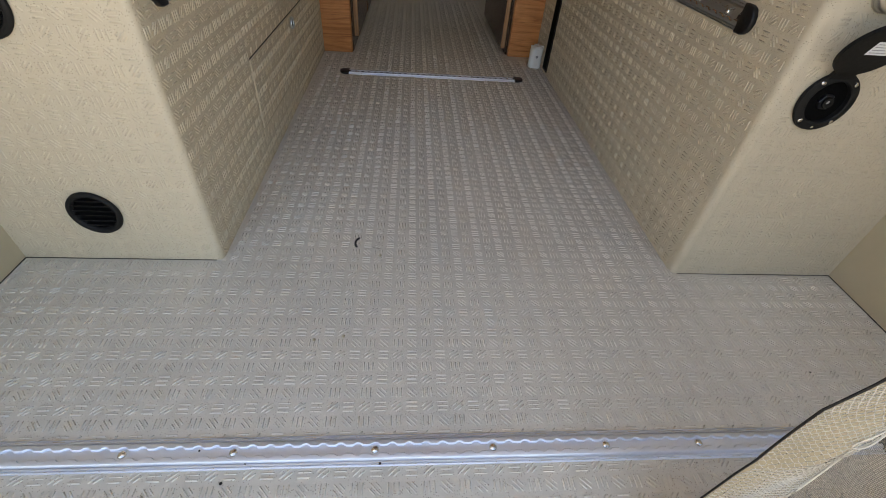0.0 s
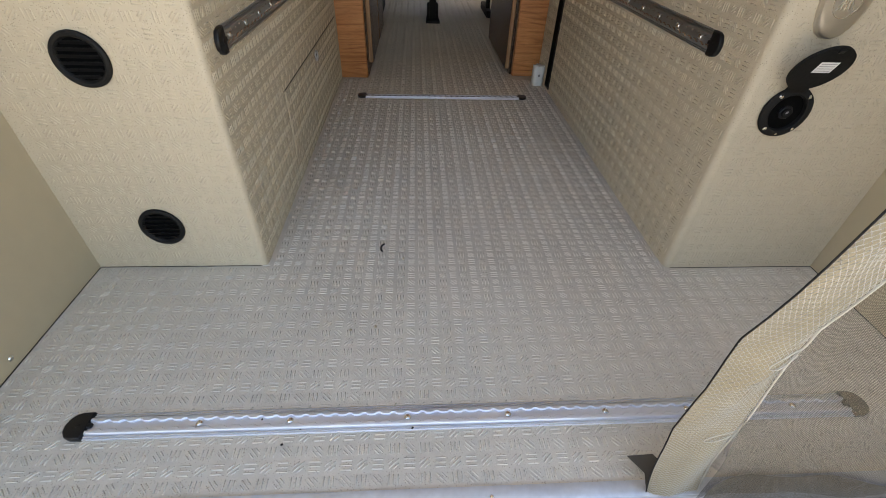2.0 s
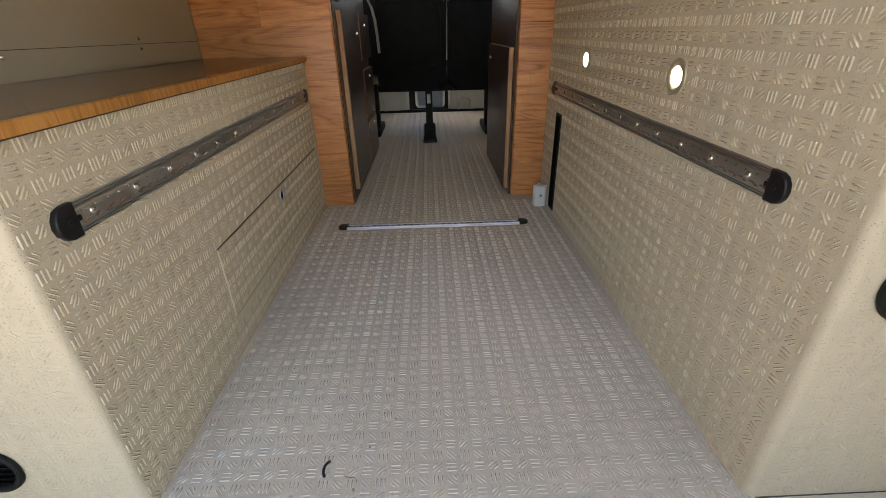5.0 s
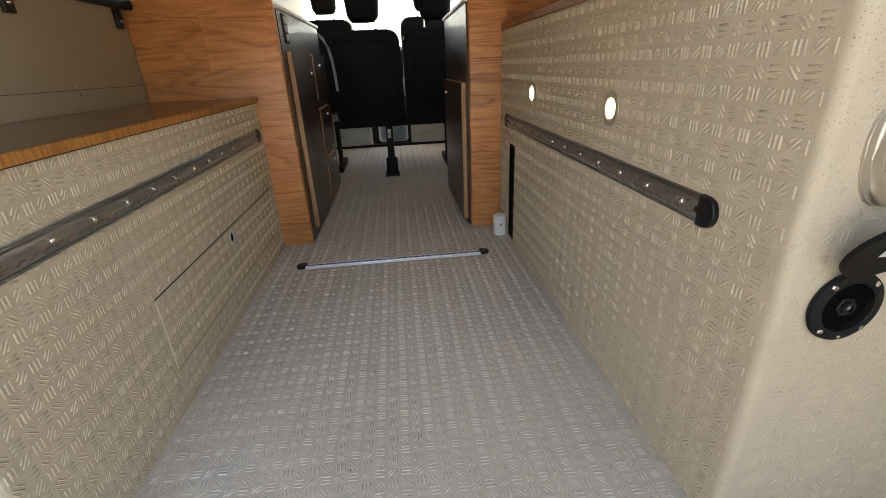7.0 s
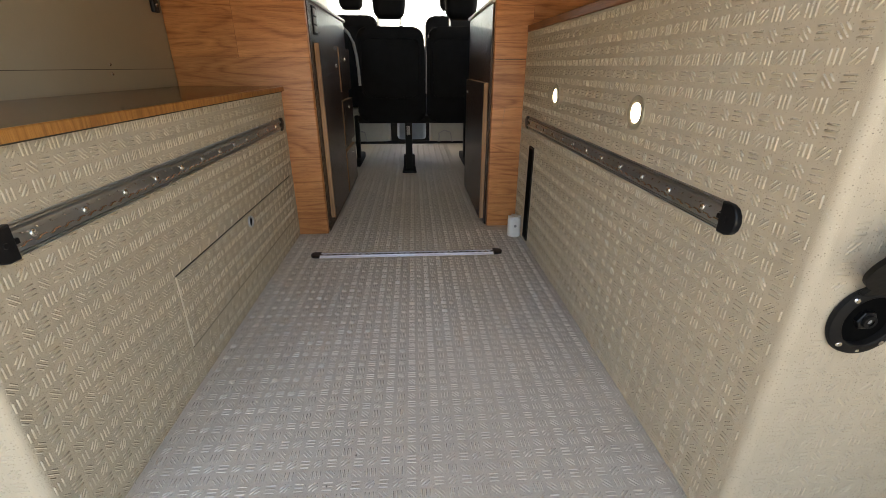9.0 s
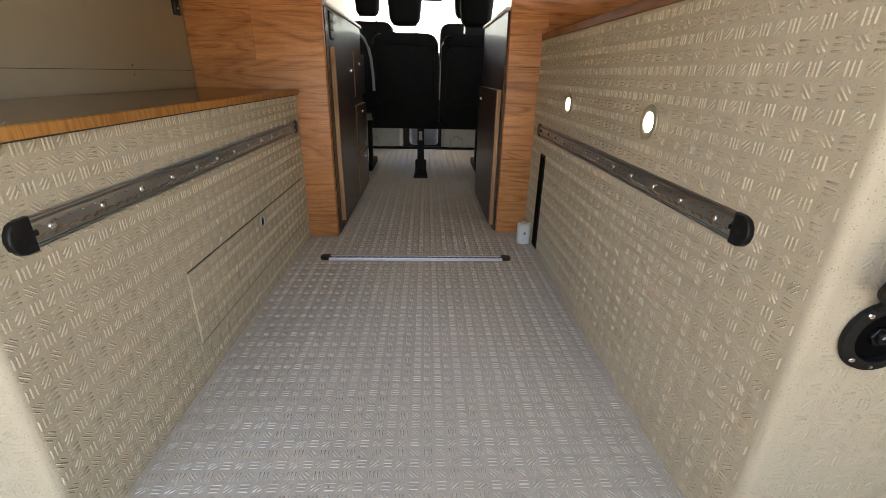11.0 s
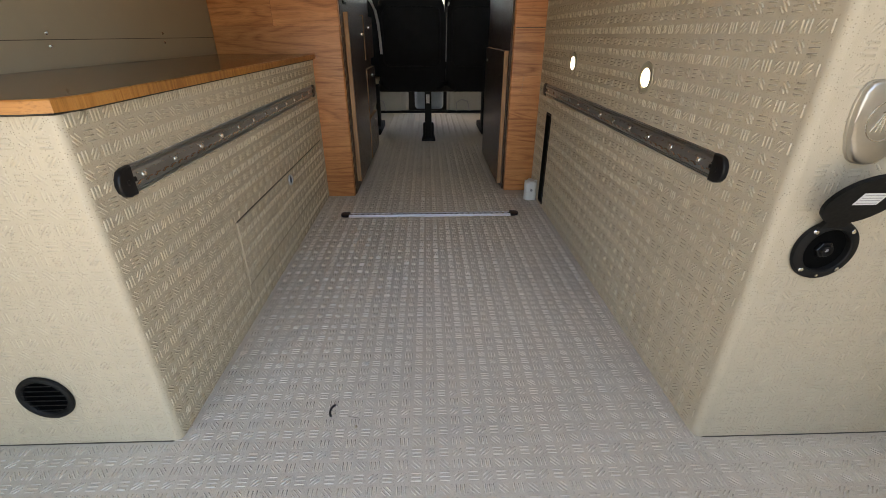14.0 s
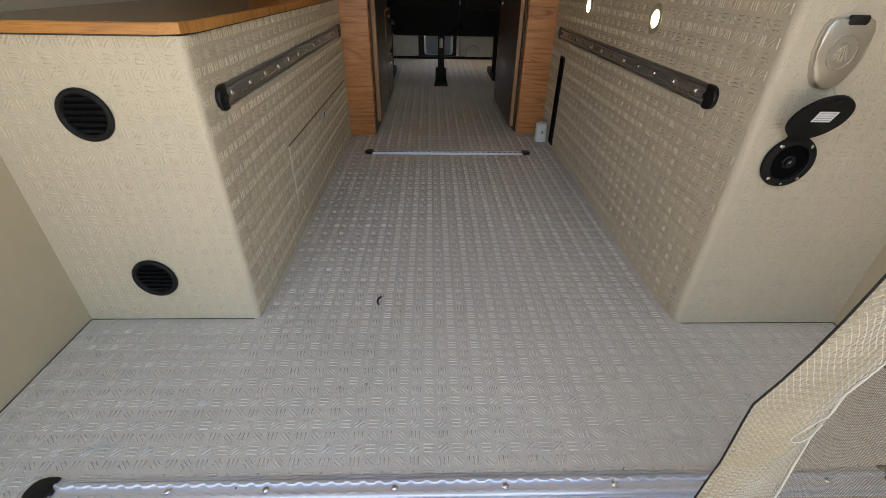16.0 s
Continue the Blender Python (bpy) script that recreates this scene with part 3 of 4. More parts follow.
track("cargo_track", "bright aluminium cargo track screwed to the floor by the rear sill", 1.428, pose(-0.008, -0.408, 0.0), M_ALU, 0.1778, -0.508)
# Black slot bed: the shade inside this slot is put into its colour
track("cargo_track", "aluminium cargo track across the floor before the cabinets", 0.77, pose(-0.010, 1.145, 0.0), M_ALU, 0.1524, -0.3048, M_MATT, M_ALU)
# Brighter steel on the slot walls paints in the scallops' glints
track("cargo_track", "dull aluminium cargo track screwed to the low box", 1.285, facing((LFACE, 0.700, 0.490), (1, 0, 0)) @ pose(0, 0, 0), M_ALUDARK, 0.1016, -0.562, None, M_STEEL)
track("cargo_track", "dull aluminium cargo track screwed to the tall box", 1.262, facing((RFACE, 0.734, 0.491), (-1, 0, 0)), M_ALUDARK, 0.1016, -0.562, None, M_STEEL)


# ---- fittings on the boxes ----
def vent(at):
    v = thing("air_vent", "round black plastic louvred air vent in the box end", "air vent", at, "air vents")
    m = facing((0, 0, 0), (0, -1, 0))
    part("rim", turned(lathe([(0.0355, 0.0005), (0.046, 0.0005), (0.0475, 0.002), (0.0465, 0.006), (0.043, 0.008), (0.039, 0.0075), (0.036, 0.004), (0.0355, 0.0005)], 48), m), M_MATT, v)
    # flat disc behind the slats, the shade of depth put into its colour
    part("back", turned(disc(0.0365, 0.0009, 0, 40), m), M_HOLLOWSHADE, v)
    for i in range(6):
        z = -0.028 + 0.0112 * i
        w = math.sqrt(max(0.0001, 0.036 ** 2 - z * z))
        part("slat", turned(shift(turned(box(-w, w, -0.0048, 0.0048, -0.0006, 0.0006, 0.0004, 1), pose(0, 0, 0, 40)), (0, z, 0.004)), m), M_BLACK, v)
    return v


vent((-0.699, LREAR, 0.121))
vent((-0.700, LREAR, 0.477))

for y, z in LAMPS:
    lamp = thing("puck_lamp", "small round recessed lamp glowing warm white in a metal ring", "lamp", (RFACE, y, z), "puck lamps")
    m = facing((0, 0, 0), (-1, 0, 0))
    part("ring", turned(lathe([(0.0195, 0.0004), (0.034, 0.0004), (0.0352, 0.0015), (0.034, 0.0035), (0.029, 0.005), (0.0225, 0.0042), (0.0195, 0.0025)], 40), m), plain("lamp_ring", (0.42, 0.37, 0.26), 0.35, 0.4), lamp)
    part("lens", turned(lathe([(0.0, 0.0046), (0.012, 0.0042), (0.0205, 0.0022), (0.0205, 0.0004)], 32), m), M_LAMP, lamp, "glowing frosted lens")

slot = thing("handle_slot", "long dark recessed slot in the side of the tall box", "slot", (RFACE, 1.252, 0.21))
m = facing((0, 0, 0), (-1, 0, 0))
frame_out = prism(rounded(0.070, 0.392, 0.004), 0.0035, 0.001, 1)
part("frame", turned(frame_out, m), M_MATT, slot)
# flat plate on the frame; its black paints in the slot's inner shade
part("recess", turned(shift(prism(rounded(0.050, 0.375, 0.003), 0.0008), (0, 0, 0.0034)), m), M_HOLLOWSHADE, slot)

# city water inlet with its lid swung up
inlet = thing("water_inlet", "black round water inlet with its lid hinged open", "water inlet", (0.585, RREAR, 0.409))
m = facing((0, 0, 0), (0, -1, 0))
part("flange", turned(lathe([(0.034, 0.001), (0.0475, 0.0005), (0.0495, 0.003), (0.048, 0.0075), (0.041, 0.010), (0.0365, 0.0105), (0.0345, 0.009), (0.034, 0.001)], 48), m), M_MATT, inlet)
# flat disc, coloured black for the shade of a deep bowl
part("bowl", turned(disc(0.035, 0.0012, 0, 40), m), M_HOLLOWSHADE, inlet)
part("hose_nut", turned(shift(prism(circle(0.0135, 6), 0.006, 0.001, 1), (0, 0, 0.001)), m), M_BLACK, inlet)
part("hose_washer", turned(shift(lathe([(0.0045, 0.0), (0.0085, 0.0), (0.009, 0.003), (0.0085, 0.005), (0.0045, 0.005)], 24), (0, 0, 0.006)), m), M_MATT, inlet)
part("nozzle", turned(shift(disc(0.0032, 0.003, 0.001, 16), (-0.002, 0.002, 0.008)), m), M_PIPE, inlet, "pale valve tip")
for a in (48, 132, 228, 270, 312):
    r = 0.0418
    size = 0.0028 if a == 270 else 0.0042
    part("screw", turned(shift(lathe([(0.0, 0.0022), (size * 0.7, 0.0018), (size, 0.0)], 12), (r * math.cos(radians(a)), r * math.sin(radians(a)), 0.0085)), m), M_STEEL, inlet)
lid_pose = Matrix.Translation((-0.009, -0.012, 0.047)) @ pose(0, 0, 0, 118, 0, 0) @ Matrix.Translation((0, 0.049, 0))
lid = part("lid", turned(join(shift(prism(circle(0.0475, 44), 0.006, 0.002), (0, 0, -0.003)), box(-0.02, 0.02, -0.058, -0.042, -0.004, 0.003, 0.002, 1)), lid_pose), M_MATT, inlet, "round black lid standing open")
lab = part("sticker", turned(shift(box(-0.017, 0.017, -0.0115, 0.0115, 0.003, 0.0034), (0.004, 0.006, 0)), lid_pose), M_LABEL, lid, "white sticker")
for k in range(4):
    part("print_line", turned(shift(box(-0.014, 0.014, -0.0006, 0.0006, 0.0034, 0.0037), (0.004, 0.0135 - 0.005 * k, 0)), lid_pose), M_PRINT, lid)
part("catch", turned(box(-0.005, 0.005, 0.038, 0.046, 0.002, 0.006, 0.001, 1), lid_pose), M_BLACK, lid)

# outdoor shower hatch
shower = thing("shower_hatch", "satin metal shower hatch with engraved spray sign and black clip", "shower hatch", (0.582, RREAR, 0.598))
half = [(0.030, 0.052), (0.040, 0.049), (0.047, 0.038), (0.0495, 0.020), (0.048, 0.0), (0.043, -0.020), (0.035, -0.038), (0.025, -0.050), (0.013, -0.056), (0.0, -0.0575)]
full = half + [(-x, y) for x, y in half[-2::-1]]
part("base", turned(prism([(x * 0.85, y * 1.0) for x, y in full], 0.004, 0.0015), m), M_NICKEL, shower)
part("cover", turned(shift(prism([(x * 0.835, y * 0.985) for x, y in full], 0.008, 0.0035, 4), (0, 0, 0.004)), m), M_NICKEL, shower)
part("clip", turned(shift(prism(rounded(0.031, 0.014, 0.003), 0.006, 0.002), (0.004, 0.049, 0.008)), m), M_BLACK, shower)
rim_pts = [(0.024 * math.cos(2 * math.pi * i / 40), 0.026 * math.sin(2 * math.pi * i / 40) + 0.002, 0.0121) for i in range(40)]
part("engraved_ring", turned(tube(rim_pts, 0.0007, 6, True), m), M_STEEL, shower)
for k in range(-2, 3):
    a = (k * 0.0025, 0.010, 0.0122)
    b = (k * 0.0072, -0.012, 0.0122)
    part("spray_line", turned(tube([a, b], 0.0008, 6), m), M_STEEL, shower)
part("spray_head", turned(tube([(-0.008, 0.0125, 0.0122), (0, 0.0155, 0.0122), (0.008, 0.0125, 0.0122)], 0.0008, 6), m), M_STEEL, shower)

# bead chain with its plug plate
chain = thing("bead_chain", "short steel bead chain hanging from a round bronze cap", "chain", (0.560, RREAR, 0.728))
part("cap", turned(lathe([(0.0, 0.008), (0.012, 0.0075), (0.017, 0.005), (0.018, 0.0)], 28), m), plain("bronze_cap", (0.16, 0.10, 0.07), 0.4, 0.6), chain)
bead = lathe([(0.0, -0.0021)] + [(0.0021 * math.cos(radians(a)), 0.0021 * math.sin(radians(a))) for a in (-60, -30, 0, 30, 60)] + [(0.0, 0.0021)], 8)
bead_me = finish(bead)
bead_me.materials.append(M_STEEL)
for i in range(24):
    u = i / 23
    ob = new("bead", bead_me)
    ob.parent = chain
    ob.location = (0.012 + 0.085 * u, -0.004, -0.006 - 0.20 * (u - u * u) + 0.02 * u)


# ---- side wall details above the low box ----
seam = under(part("wall_seam", box(-HALF - 0.001, -HALF + 0.0012, LREAR - 0.5, LEND - 0.002, 0.6872, 0.6888), M_SEAM), thing("trim", "dark seam between two cream wall panels", "trim", kind="structure"))
for y in (0.543, 1.027):
    for z in (0.675, 0.702):
        s = thing("panel_screw", "small steel screw in the cream wall panel", "screw", (-HALF, y, z), "panel screws")
        part("head", turned(lathe([(0.0, 0.0025), (0.003, 0.002), (0.0048, 0.0)], 12), facing((0, 0, 0), (1, 0, 0))), M_STEEL, s)
        part("slot", turned(box(-0.003, 0.003, -0.0006, 0.0006, 0.002, 0.0028), facing((0, 0, 0), (1, 0, 0))), M_MATT, s)
s = thing("panel_screw", "small steel screw in the cream wall panel", "screw", (-HALF, -0.278, 0.022), "panel screws")
part("head", turned(lathe([(0.0, 0.0028), (0.004, 0.002), (0.006, 0.0)], 12), facing((0, 0, 0), (1, 0, 0))), M_STEEL, s)
rail = thing("wall_rail", "black steel rail on brackets along the cream wall", "rail", (-HALF, 0.9, 0.945))
part("bar", box(0.012, 0.045, -0.75, 0.485, -0.012, 0.022, 0.004, 2), M_MATT, rail)
for y in (-0.62, -0.03, 0.445):
    b = part("bracket", box(0.0005, 0.014, y - 0.017, y + 0.017, -0.072, 0.02, 0.003, 2), M_BLACK, rail)
    part("bolt", turned(shift(lathe([(0.0, 0.004), (0.005, 0.003), (0.0065, 0.0)], 12), (0, 0, 0)), facing((0.014, y, -0.048), (1, 0, 0))), M_STEEL, b)


# Bed platform out of view, added to keep light off boxes and oak
tagged(part("ceiling_deck", box(-HALF + 0.004, HALF - 0.004, 0.01, 1.36, 0.969, 0.987, 0.002, 1), M_PLY), "plain plywood bed platform, unseen, added to shade the space over the boxes", "ceiling", kind="structure")


# ---- the two kitchen cabinets ----
GTOP = 0.93
left_cab = thing("kitchen_cabinet", "oak-ended galley cabinet with dark doors standing beside the aisle", "cabinet", (-0.62, 2.0, 0))
under(part("end_panel", box(-HALF + 0.002, -0.369, LEND, LEND + 0.03, 0.0, GTOP + 0.036, 0.006, 3), M_OAK, None, "orange-brown oak end panel with horizontal grain"), left_cab)
under(part("body", box(-HALF + 0.002, -0.3665, LEND + 0.031, 2.36, 0.0, GTOP), M_DARK), left_cab)
under(part("worktop", box(-HALF + 0.002, -0.358, LEND + 0.032, 2.38, GTOP + 0.001, GTOP + 0.015, 0.003, 2), M_WHITE, None, "thin pale worktop"), left_cab)


def front(parent, side, y0, y1, z0, z1, knob, name="door"):
    """A dark door or drawer front with a pale ply edge. side: x of its back, and the way that it faces."""
    x, s = side
    d = under(part(name, box(*sorted((x + s * 0.0205, x + s * 0.022)), y0 + 0.001, y1 - 0.001, z0 + 0.001, z1 - 0.001), M_DARK, None, "dark stained face"), parent)
    e = part("core", box(*sorted((x + s * 0.001, x + s * 0.0203)), y0, y1, z0, z1, 0.0012, 1), M_PLY, None, "pale plywood edge")
    e.parent, e.matrix_parent_inverse = d, Matrix.Translation(parent.location).inverted()
    e.matrix_parent_inverse = Matrix()
    k = part("knob", turned(lathe([(0.0, 0.007), (0.005, 0.0065), (0.0085, 0.004), (0.009, 0.0)], 20), facing((x + s * 0.022, *knob), (s, 0, 0))), M_STEEL, None, "round chrome push knob")
    k.parent = d
    return d


LSIDE, RSIDE = (-0.3665, 1), (0.3535, -1)
front(left_cab, LSIDE, 1.475, 1.925, 0.05, 0.785, (1.84, 0.70))
front(left_cab, LSIDE, 1.965, 2.335, 0.575, 0.79, (2.13, 0.735), "drawer")
front(left_cab, LSIDE, 1.965, 2.335, 0.30, 0.525, (2.17, 0.485), "drawer")
front(left_cab, LSIDE, 1.965, 2.335, 0.04, 0.262, (2.20, 0.225), "drawer")
outlet = thing("power_outlet", "black socket plate with four outlets on the cabinet side", "outlet", (-0.3665, 1.53, 0.868))
mo = facing((0, 0, 0), (1, 0, 0))
part("plate", turned(prism(rounded(0.075, 0.105, 0.005), 0.004, 0.0015), mo), M_MATT, outlet)
for k in range(3):
    part("socket", turned(shift(prism(rounded(0.05, 0.024, 0.003), 0.002, 0.0008), (0, 0.031 - 0.031 * k, 0.004)), mo), M_PIPE, outlet)

right_cab = thing("kitchen_cabinet", "oak-ended galley cabinet with a dark door standing beside the aisle", "cabinet", (0.62, 1.85, 0))
under(part("end_panel", box(0.360, HALF - 0.002, REND, REND + 0.03, 0.0, 1.25, 0.006, 3), M_OAK, None, "orange-brown oak end panel with horizontal grain"), right_cab)
under(part("body", box(0.3535, HALF - 0.002, REND + 0.031, 2.24, 0.0, GTOP + 0.005), M_DARK), right_cab)
under(part("worktop", box(0.345, HALF - 0.002, REND + 0.032, 2.26, GTOP + 0.006, GTOP + 0.020, 0.003, 2), M_WHITE, None, "thin pale worktop"), right_cab)
under(part("plank_line", box(0.366, RFACE, REND - 0.0006, REND, 0.7265, 0.7285), M_JOINTSHADE), right_cab)
under(part("scratch", tube([(0.418, REND - 0.0002, 0.545), (0.415, REND - 0.0002, 0.51), (0.410, REND - 0.0002, 0.47)], 0.0009, 5), M_PLY, None, "pale scratch in the laminate"), right_cab)
front(right_cab, RSIDE, 1.515, 2.16, 0.02, 0.635, (2.08, 0.57))

sensor = thing("floor_sensor", "small white plastic box on the floor by the oak cabinet", "sensor", (0.464, 1.335, 0))
part("case", shift(prism(rounded(0.056, 0.050, 0.020), 0.092, 0.016, 4), (0, 0, 0)), M_WHITE, sensor)
part("button", turned(disc(0.006, 0.001, 0.0004, 20), facing((0, -0.025, 0.05), (0, -1, 0))), M_PIPE, sensor)


# ---- the bench seats and the cab ----
def cushion(w, d, h, r=0.05):
    bm = box(-w / 2, w / 2, -d / 2, d / 2, 0, h)
    bmesh.ops.bevel(bm, geom=bm.edges[:], offset=r, segments=4, profile=0.5, affect="EDGES")
    return bm


def seat(name, label, x, y, w, z0, z1, head=True, group=""):
    """A van seat seen from behind: backrest with a sewn-in panel, cushion, headrest on two rods."""
    s = thing(name, label, "seat", (x, y, 0), group)
    h = z1 - z0
    out = rounded(w, h, 0.072, 8)
    back = turned(prism(out, 0.11, 0.03, 4), facing((0, 0.11, (z0 + z1) / 2), (0, -1, 0)))
    for v in back.verts:
        v.co.y += (v.co.z - z0) * 0.10
        v.co.x *= 1 - 0.10 * max(0, (v.co.z - z0) / h - 0.55)
    part("backrest", back, M_SEAT, s)
    pw, ph = w * 0.84, h * 0.62
    ring = [(px, 0.0 + (pz + h * 0.60) * 0.10 - 0.003, z0 + h * 0.575 + pz) for px, pz in rounded(pw, ph, 0.05, 6)]
    part("panel_seam", tube(ring, 0.005, 6, True), M_SEATBACK, s)
    part("back_panel", turned(prism(rounded(pw - 0.02, ph - 0.02, 0.045, 6), 0.006, 0.003), facing((0, 0.004 + h * 0.0575, z0 + h * 0.575), (0, -1, 0.1))), M_SEATBACK, s)
    part("cushion", shift(cushion(w, 0.48, 0.14, 0.04), (0, 0.36, z0 - 0.02)), M_SEAT, s)
    if head:
        hy = 0.06 + h * 0.10
        hr = shift(cushion(0.225, 0.11, 0.22, 0.045), (0, hy, z1 + 0.045))
        for v in hr.verts:
            v.co.x *= 1 - 0.18 * max(0, (z1 + 0.15 - v.co.z) / 0.1) if v.co.z < z1 + 0.15 else 1
        part("headrest", hr, M_SEAT, s)
        for sx in (-0.075, 0.075):
            part("headrest_rod", tube([(sx, hy, z1 - 0.03), (sx, hy, z1 + 0.08)], 0.006, 10), M_STEEL, s)
            part("rod_guide", shift(disc(0.013, 0.014, 0.004, 16), (sx, hy, z1 - 0.006)), M_BLACK, s)
    return s


ROW = 2.62
seat("van_seat", "black cloth rear bench seat with headrest, seen from behind", -0.118, ROW, 0.46, 0.34, 0.938, group="rear seats")
seat("van_seat", "black cloth rear bench seat with headrest, seen from behind", 0.352, ROW, 0.47, 0.34, 0.938, group="rear seats")
base = thing("bench_stand", "black steel stand and leg under the bench seats", "bench stand", (0.0, ROW, 0))
part("crossbeam", box(-0.36, 0.58, 0.02, 0.50, 0.335, 0.385, 0.015, 3), M_MATT, base)
part("leg", turned(box(-0.024, 0.024, -0.02, 0.02, -0.20, 0.20, 0.005, 2), pose(-0.012, 0.05, 0.20, -8)), M_MATT, base)
part("foot", turned(prism([(-0.05, -0.07), (0.05, -0.07), (0.044, 0.06), (0.036, 0.13), (-0.036, 0.13), (-0.044, 0.06)], 0.02, 0.006), pose(-0.012, 0.03, 0.0)), M_MATT, base)
part("shoe", turned(box(-0.04, 0.04, -0.02, 0.07, 0.0, 0.11, 0.012, 3), pose(-0.012, 0.03, 0.01, -6)), M_MATT, base)
for k in range(4):
    part("print_line", box(-0.024 + 0.006 * k, -0.020 + 0.006 * k, 0.004, 0.0055, 0.26, 0.32), M_LABEL, base)
for sx in (-0.40, 0.42):
    part("floor_bracket", turned(box(-0.02, 0.02, -0.02, 0.36, 0.0, 0.05, 0.008, 2), pose(sx, 0.20, 0.0)), M_MATT, base)
    part("side_stay", turned(box(-0.015, 0.015, -0.03, 0.03, 0.0, 0.36, 0.006, 2), pose(sx, 0.30, 0.0)), M_MATT, base)
belt = thing("seat_belt", "pale grey seat belt strap beside the bench seat", "seat belt", (-0.33, ROW + 0.02, 0.5))
pts = [(0.004, 0.0, 0.08), (0.0, 0, 0.18), (-0.008, 0, 0.27), (-0.022, 0, 0.34), (-0.045, 0, 0.39), (-0.075, 0, 0.42), (-0.12, 0, 0.445)]
part("strap", tube(pts, 0.009, 8), M_PIPE, belt)
piping = thing("seat_piping", "thin pale piping line between the bench seats", "piping", (0.115, ROW - 0.004, 0.5))
part("cord", tube([(0.0, 0.03, 0.03), (0.004, 0.05, 0.2), (0.012, 0.06, 0.33), (0.022, 0.07, 0.39)], 0.004, 8), M_PIPE, piping)

seat("front_seat", "black cloth driver seat with headrest, seen from behind", -0.50, 3.75, 0.46, 0.36, 1.11, group="front seats")
seat("front_seat", "black cloth passenger seat with headrest, seen from behind", 0.38, 3.75, 0.48, 0.36, 1.11, group="front seats")
for sx in (-0.43, 0.40):
    pedestal = thing("seat_pedestal", "dark grey painted metal seat box on the cab floor", "seat pedestal", (sx, 4.08, 0), "seat pedestals")
    part("case", box(-0.21, 0.21, -0.22, 0.22, -0.30, 0.335, 0.02, 3), M_CAB, pedestal)
    part("panel", box(-0.15, 0.15, -0.226, -0.221, 0.02, 0.20, 0.002, 1), M_CAB, pedestal)
    part("socket_box", box(-0.05, 0.07, -0.245, -0.2265, 0.24, 0.30, 0.004, 2), M_BLACK, pedestal)
    part("cable_loop", tube([(-0.13, -0.235, 0.02), (-0.13, -0.235, 0.10), (-0.08, -0.24, 0.13), (-0.02, -0.235, 0.11), (0.0, -0.235, 0.02)], 0.006, 8), M_PIPE, pedestal)
tagged(part("cab_floor", box(-HALF, HALF, FRONT, 4.95, -0.32, -0.30), M_CABFLOOR), "blue-grey rubber cab floor", "floor", kind="structure")
tagged(part("floor_nosing", box(-HALF, HALF, FRONT + 0.001, FRONT + 0.03, -0.29, 0.025, 0.006, 2), M_MATT), "black floor edge strip before the cab", "trim", kind="structure")
dash = thing("dashboard", "dark grey plastic dashboard below the windscreen", "dashboard", (0, 4.72, 0))
part("body", box(-0.87, 0.87, -0.22, 0.22, 0.35, 0.90, 0.06, 4), M_MATT, dash)
part("console", box(-0.16, 0.16, -0.30, -0.20, -0.05, 0.62, 0.04, 3), M_CABFLOOR, dash)
mirror = thing("rear_view_mirror", "dark rear-view mirror hanging by the windscreen", "mirror", (0.06, 4.15, 1.36))
part("shell", shift(cushion(0.22, 0.035, 0.07, 0.015), (0, 0, -0.035)), M_BLACK, mirror)
part("stem", tube([(0, 0, 0.03), (0, 0.04, 0.2), (0, 0.16, 0.36)], 0.008, 8), M_BLACK, mirror)


# ---- rear sill and bumper step ----
sill = thing("door_sill", "bare aluminium sill strip screwed along the rear edge of the floor", "door sill", (0, -0.54, 0), kind="structure")
prof = [(-0.012, 0.0), (0.013, 0.002), (0.013, 0.004), (-0.004, 0.0045), (-0.010, 0.002), (-0.0135, -0.006), (-0.0145, -0.034), (-0.012, -0.034)]
bm = bmesh.new()
ends = [[bm.verts.new((x, y, z)) for y, z in prof] for x in (-HALF, HALF)]
for k in range(len(prof)):
    bm.faces.new((ends[0][k], ends[0][(k + 1) % len(prof)], ends[1][(k + 1) % len(prof)], ends[1][k]))
bm.faces.new(ends[0])
bm.faces.new(ends[1][::-1])
part("strip", bm, M_SILL, sill)
for x, y in ((-0.731, 0.001), (-0.50, -0.003), (-0.261, 0.001), (-0.017, -0.003), (0.235, 0.003), (0.48, -0.002), (0.72, 0.001)):
    part("screw", shift(lathe([(0.0, 0.0018), (0.002, 0.0016), (0.0036, 0.0)], 12), (x, y, 0.0042)), M_STEEL, sill)

bumper = thing("bumper_step", "black ribbed plastic bumper step below the sill, dusty", "bumper", (0, -0.74, -0.035))
part("tread", box(-0.98, 0.98, -0.20, 0.205, -0.25, 0.0, 0.006, 3), M_BUMP, bumper)
# groove lines: thin raised strips with the groove shade painted in black
for band in range(6):
    for k in range(4):
        y = 0.184 - 0.034 * band - 0.0052 * k
        part("groove", box(-0.95, 0.52 - 0.035 * band, y - 0.0006, y + 0.0006, -0.001, 0.0008), M_HOLLOWSHADE, bumper)
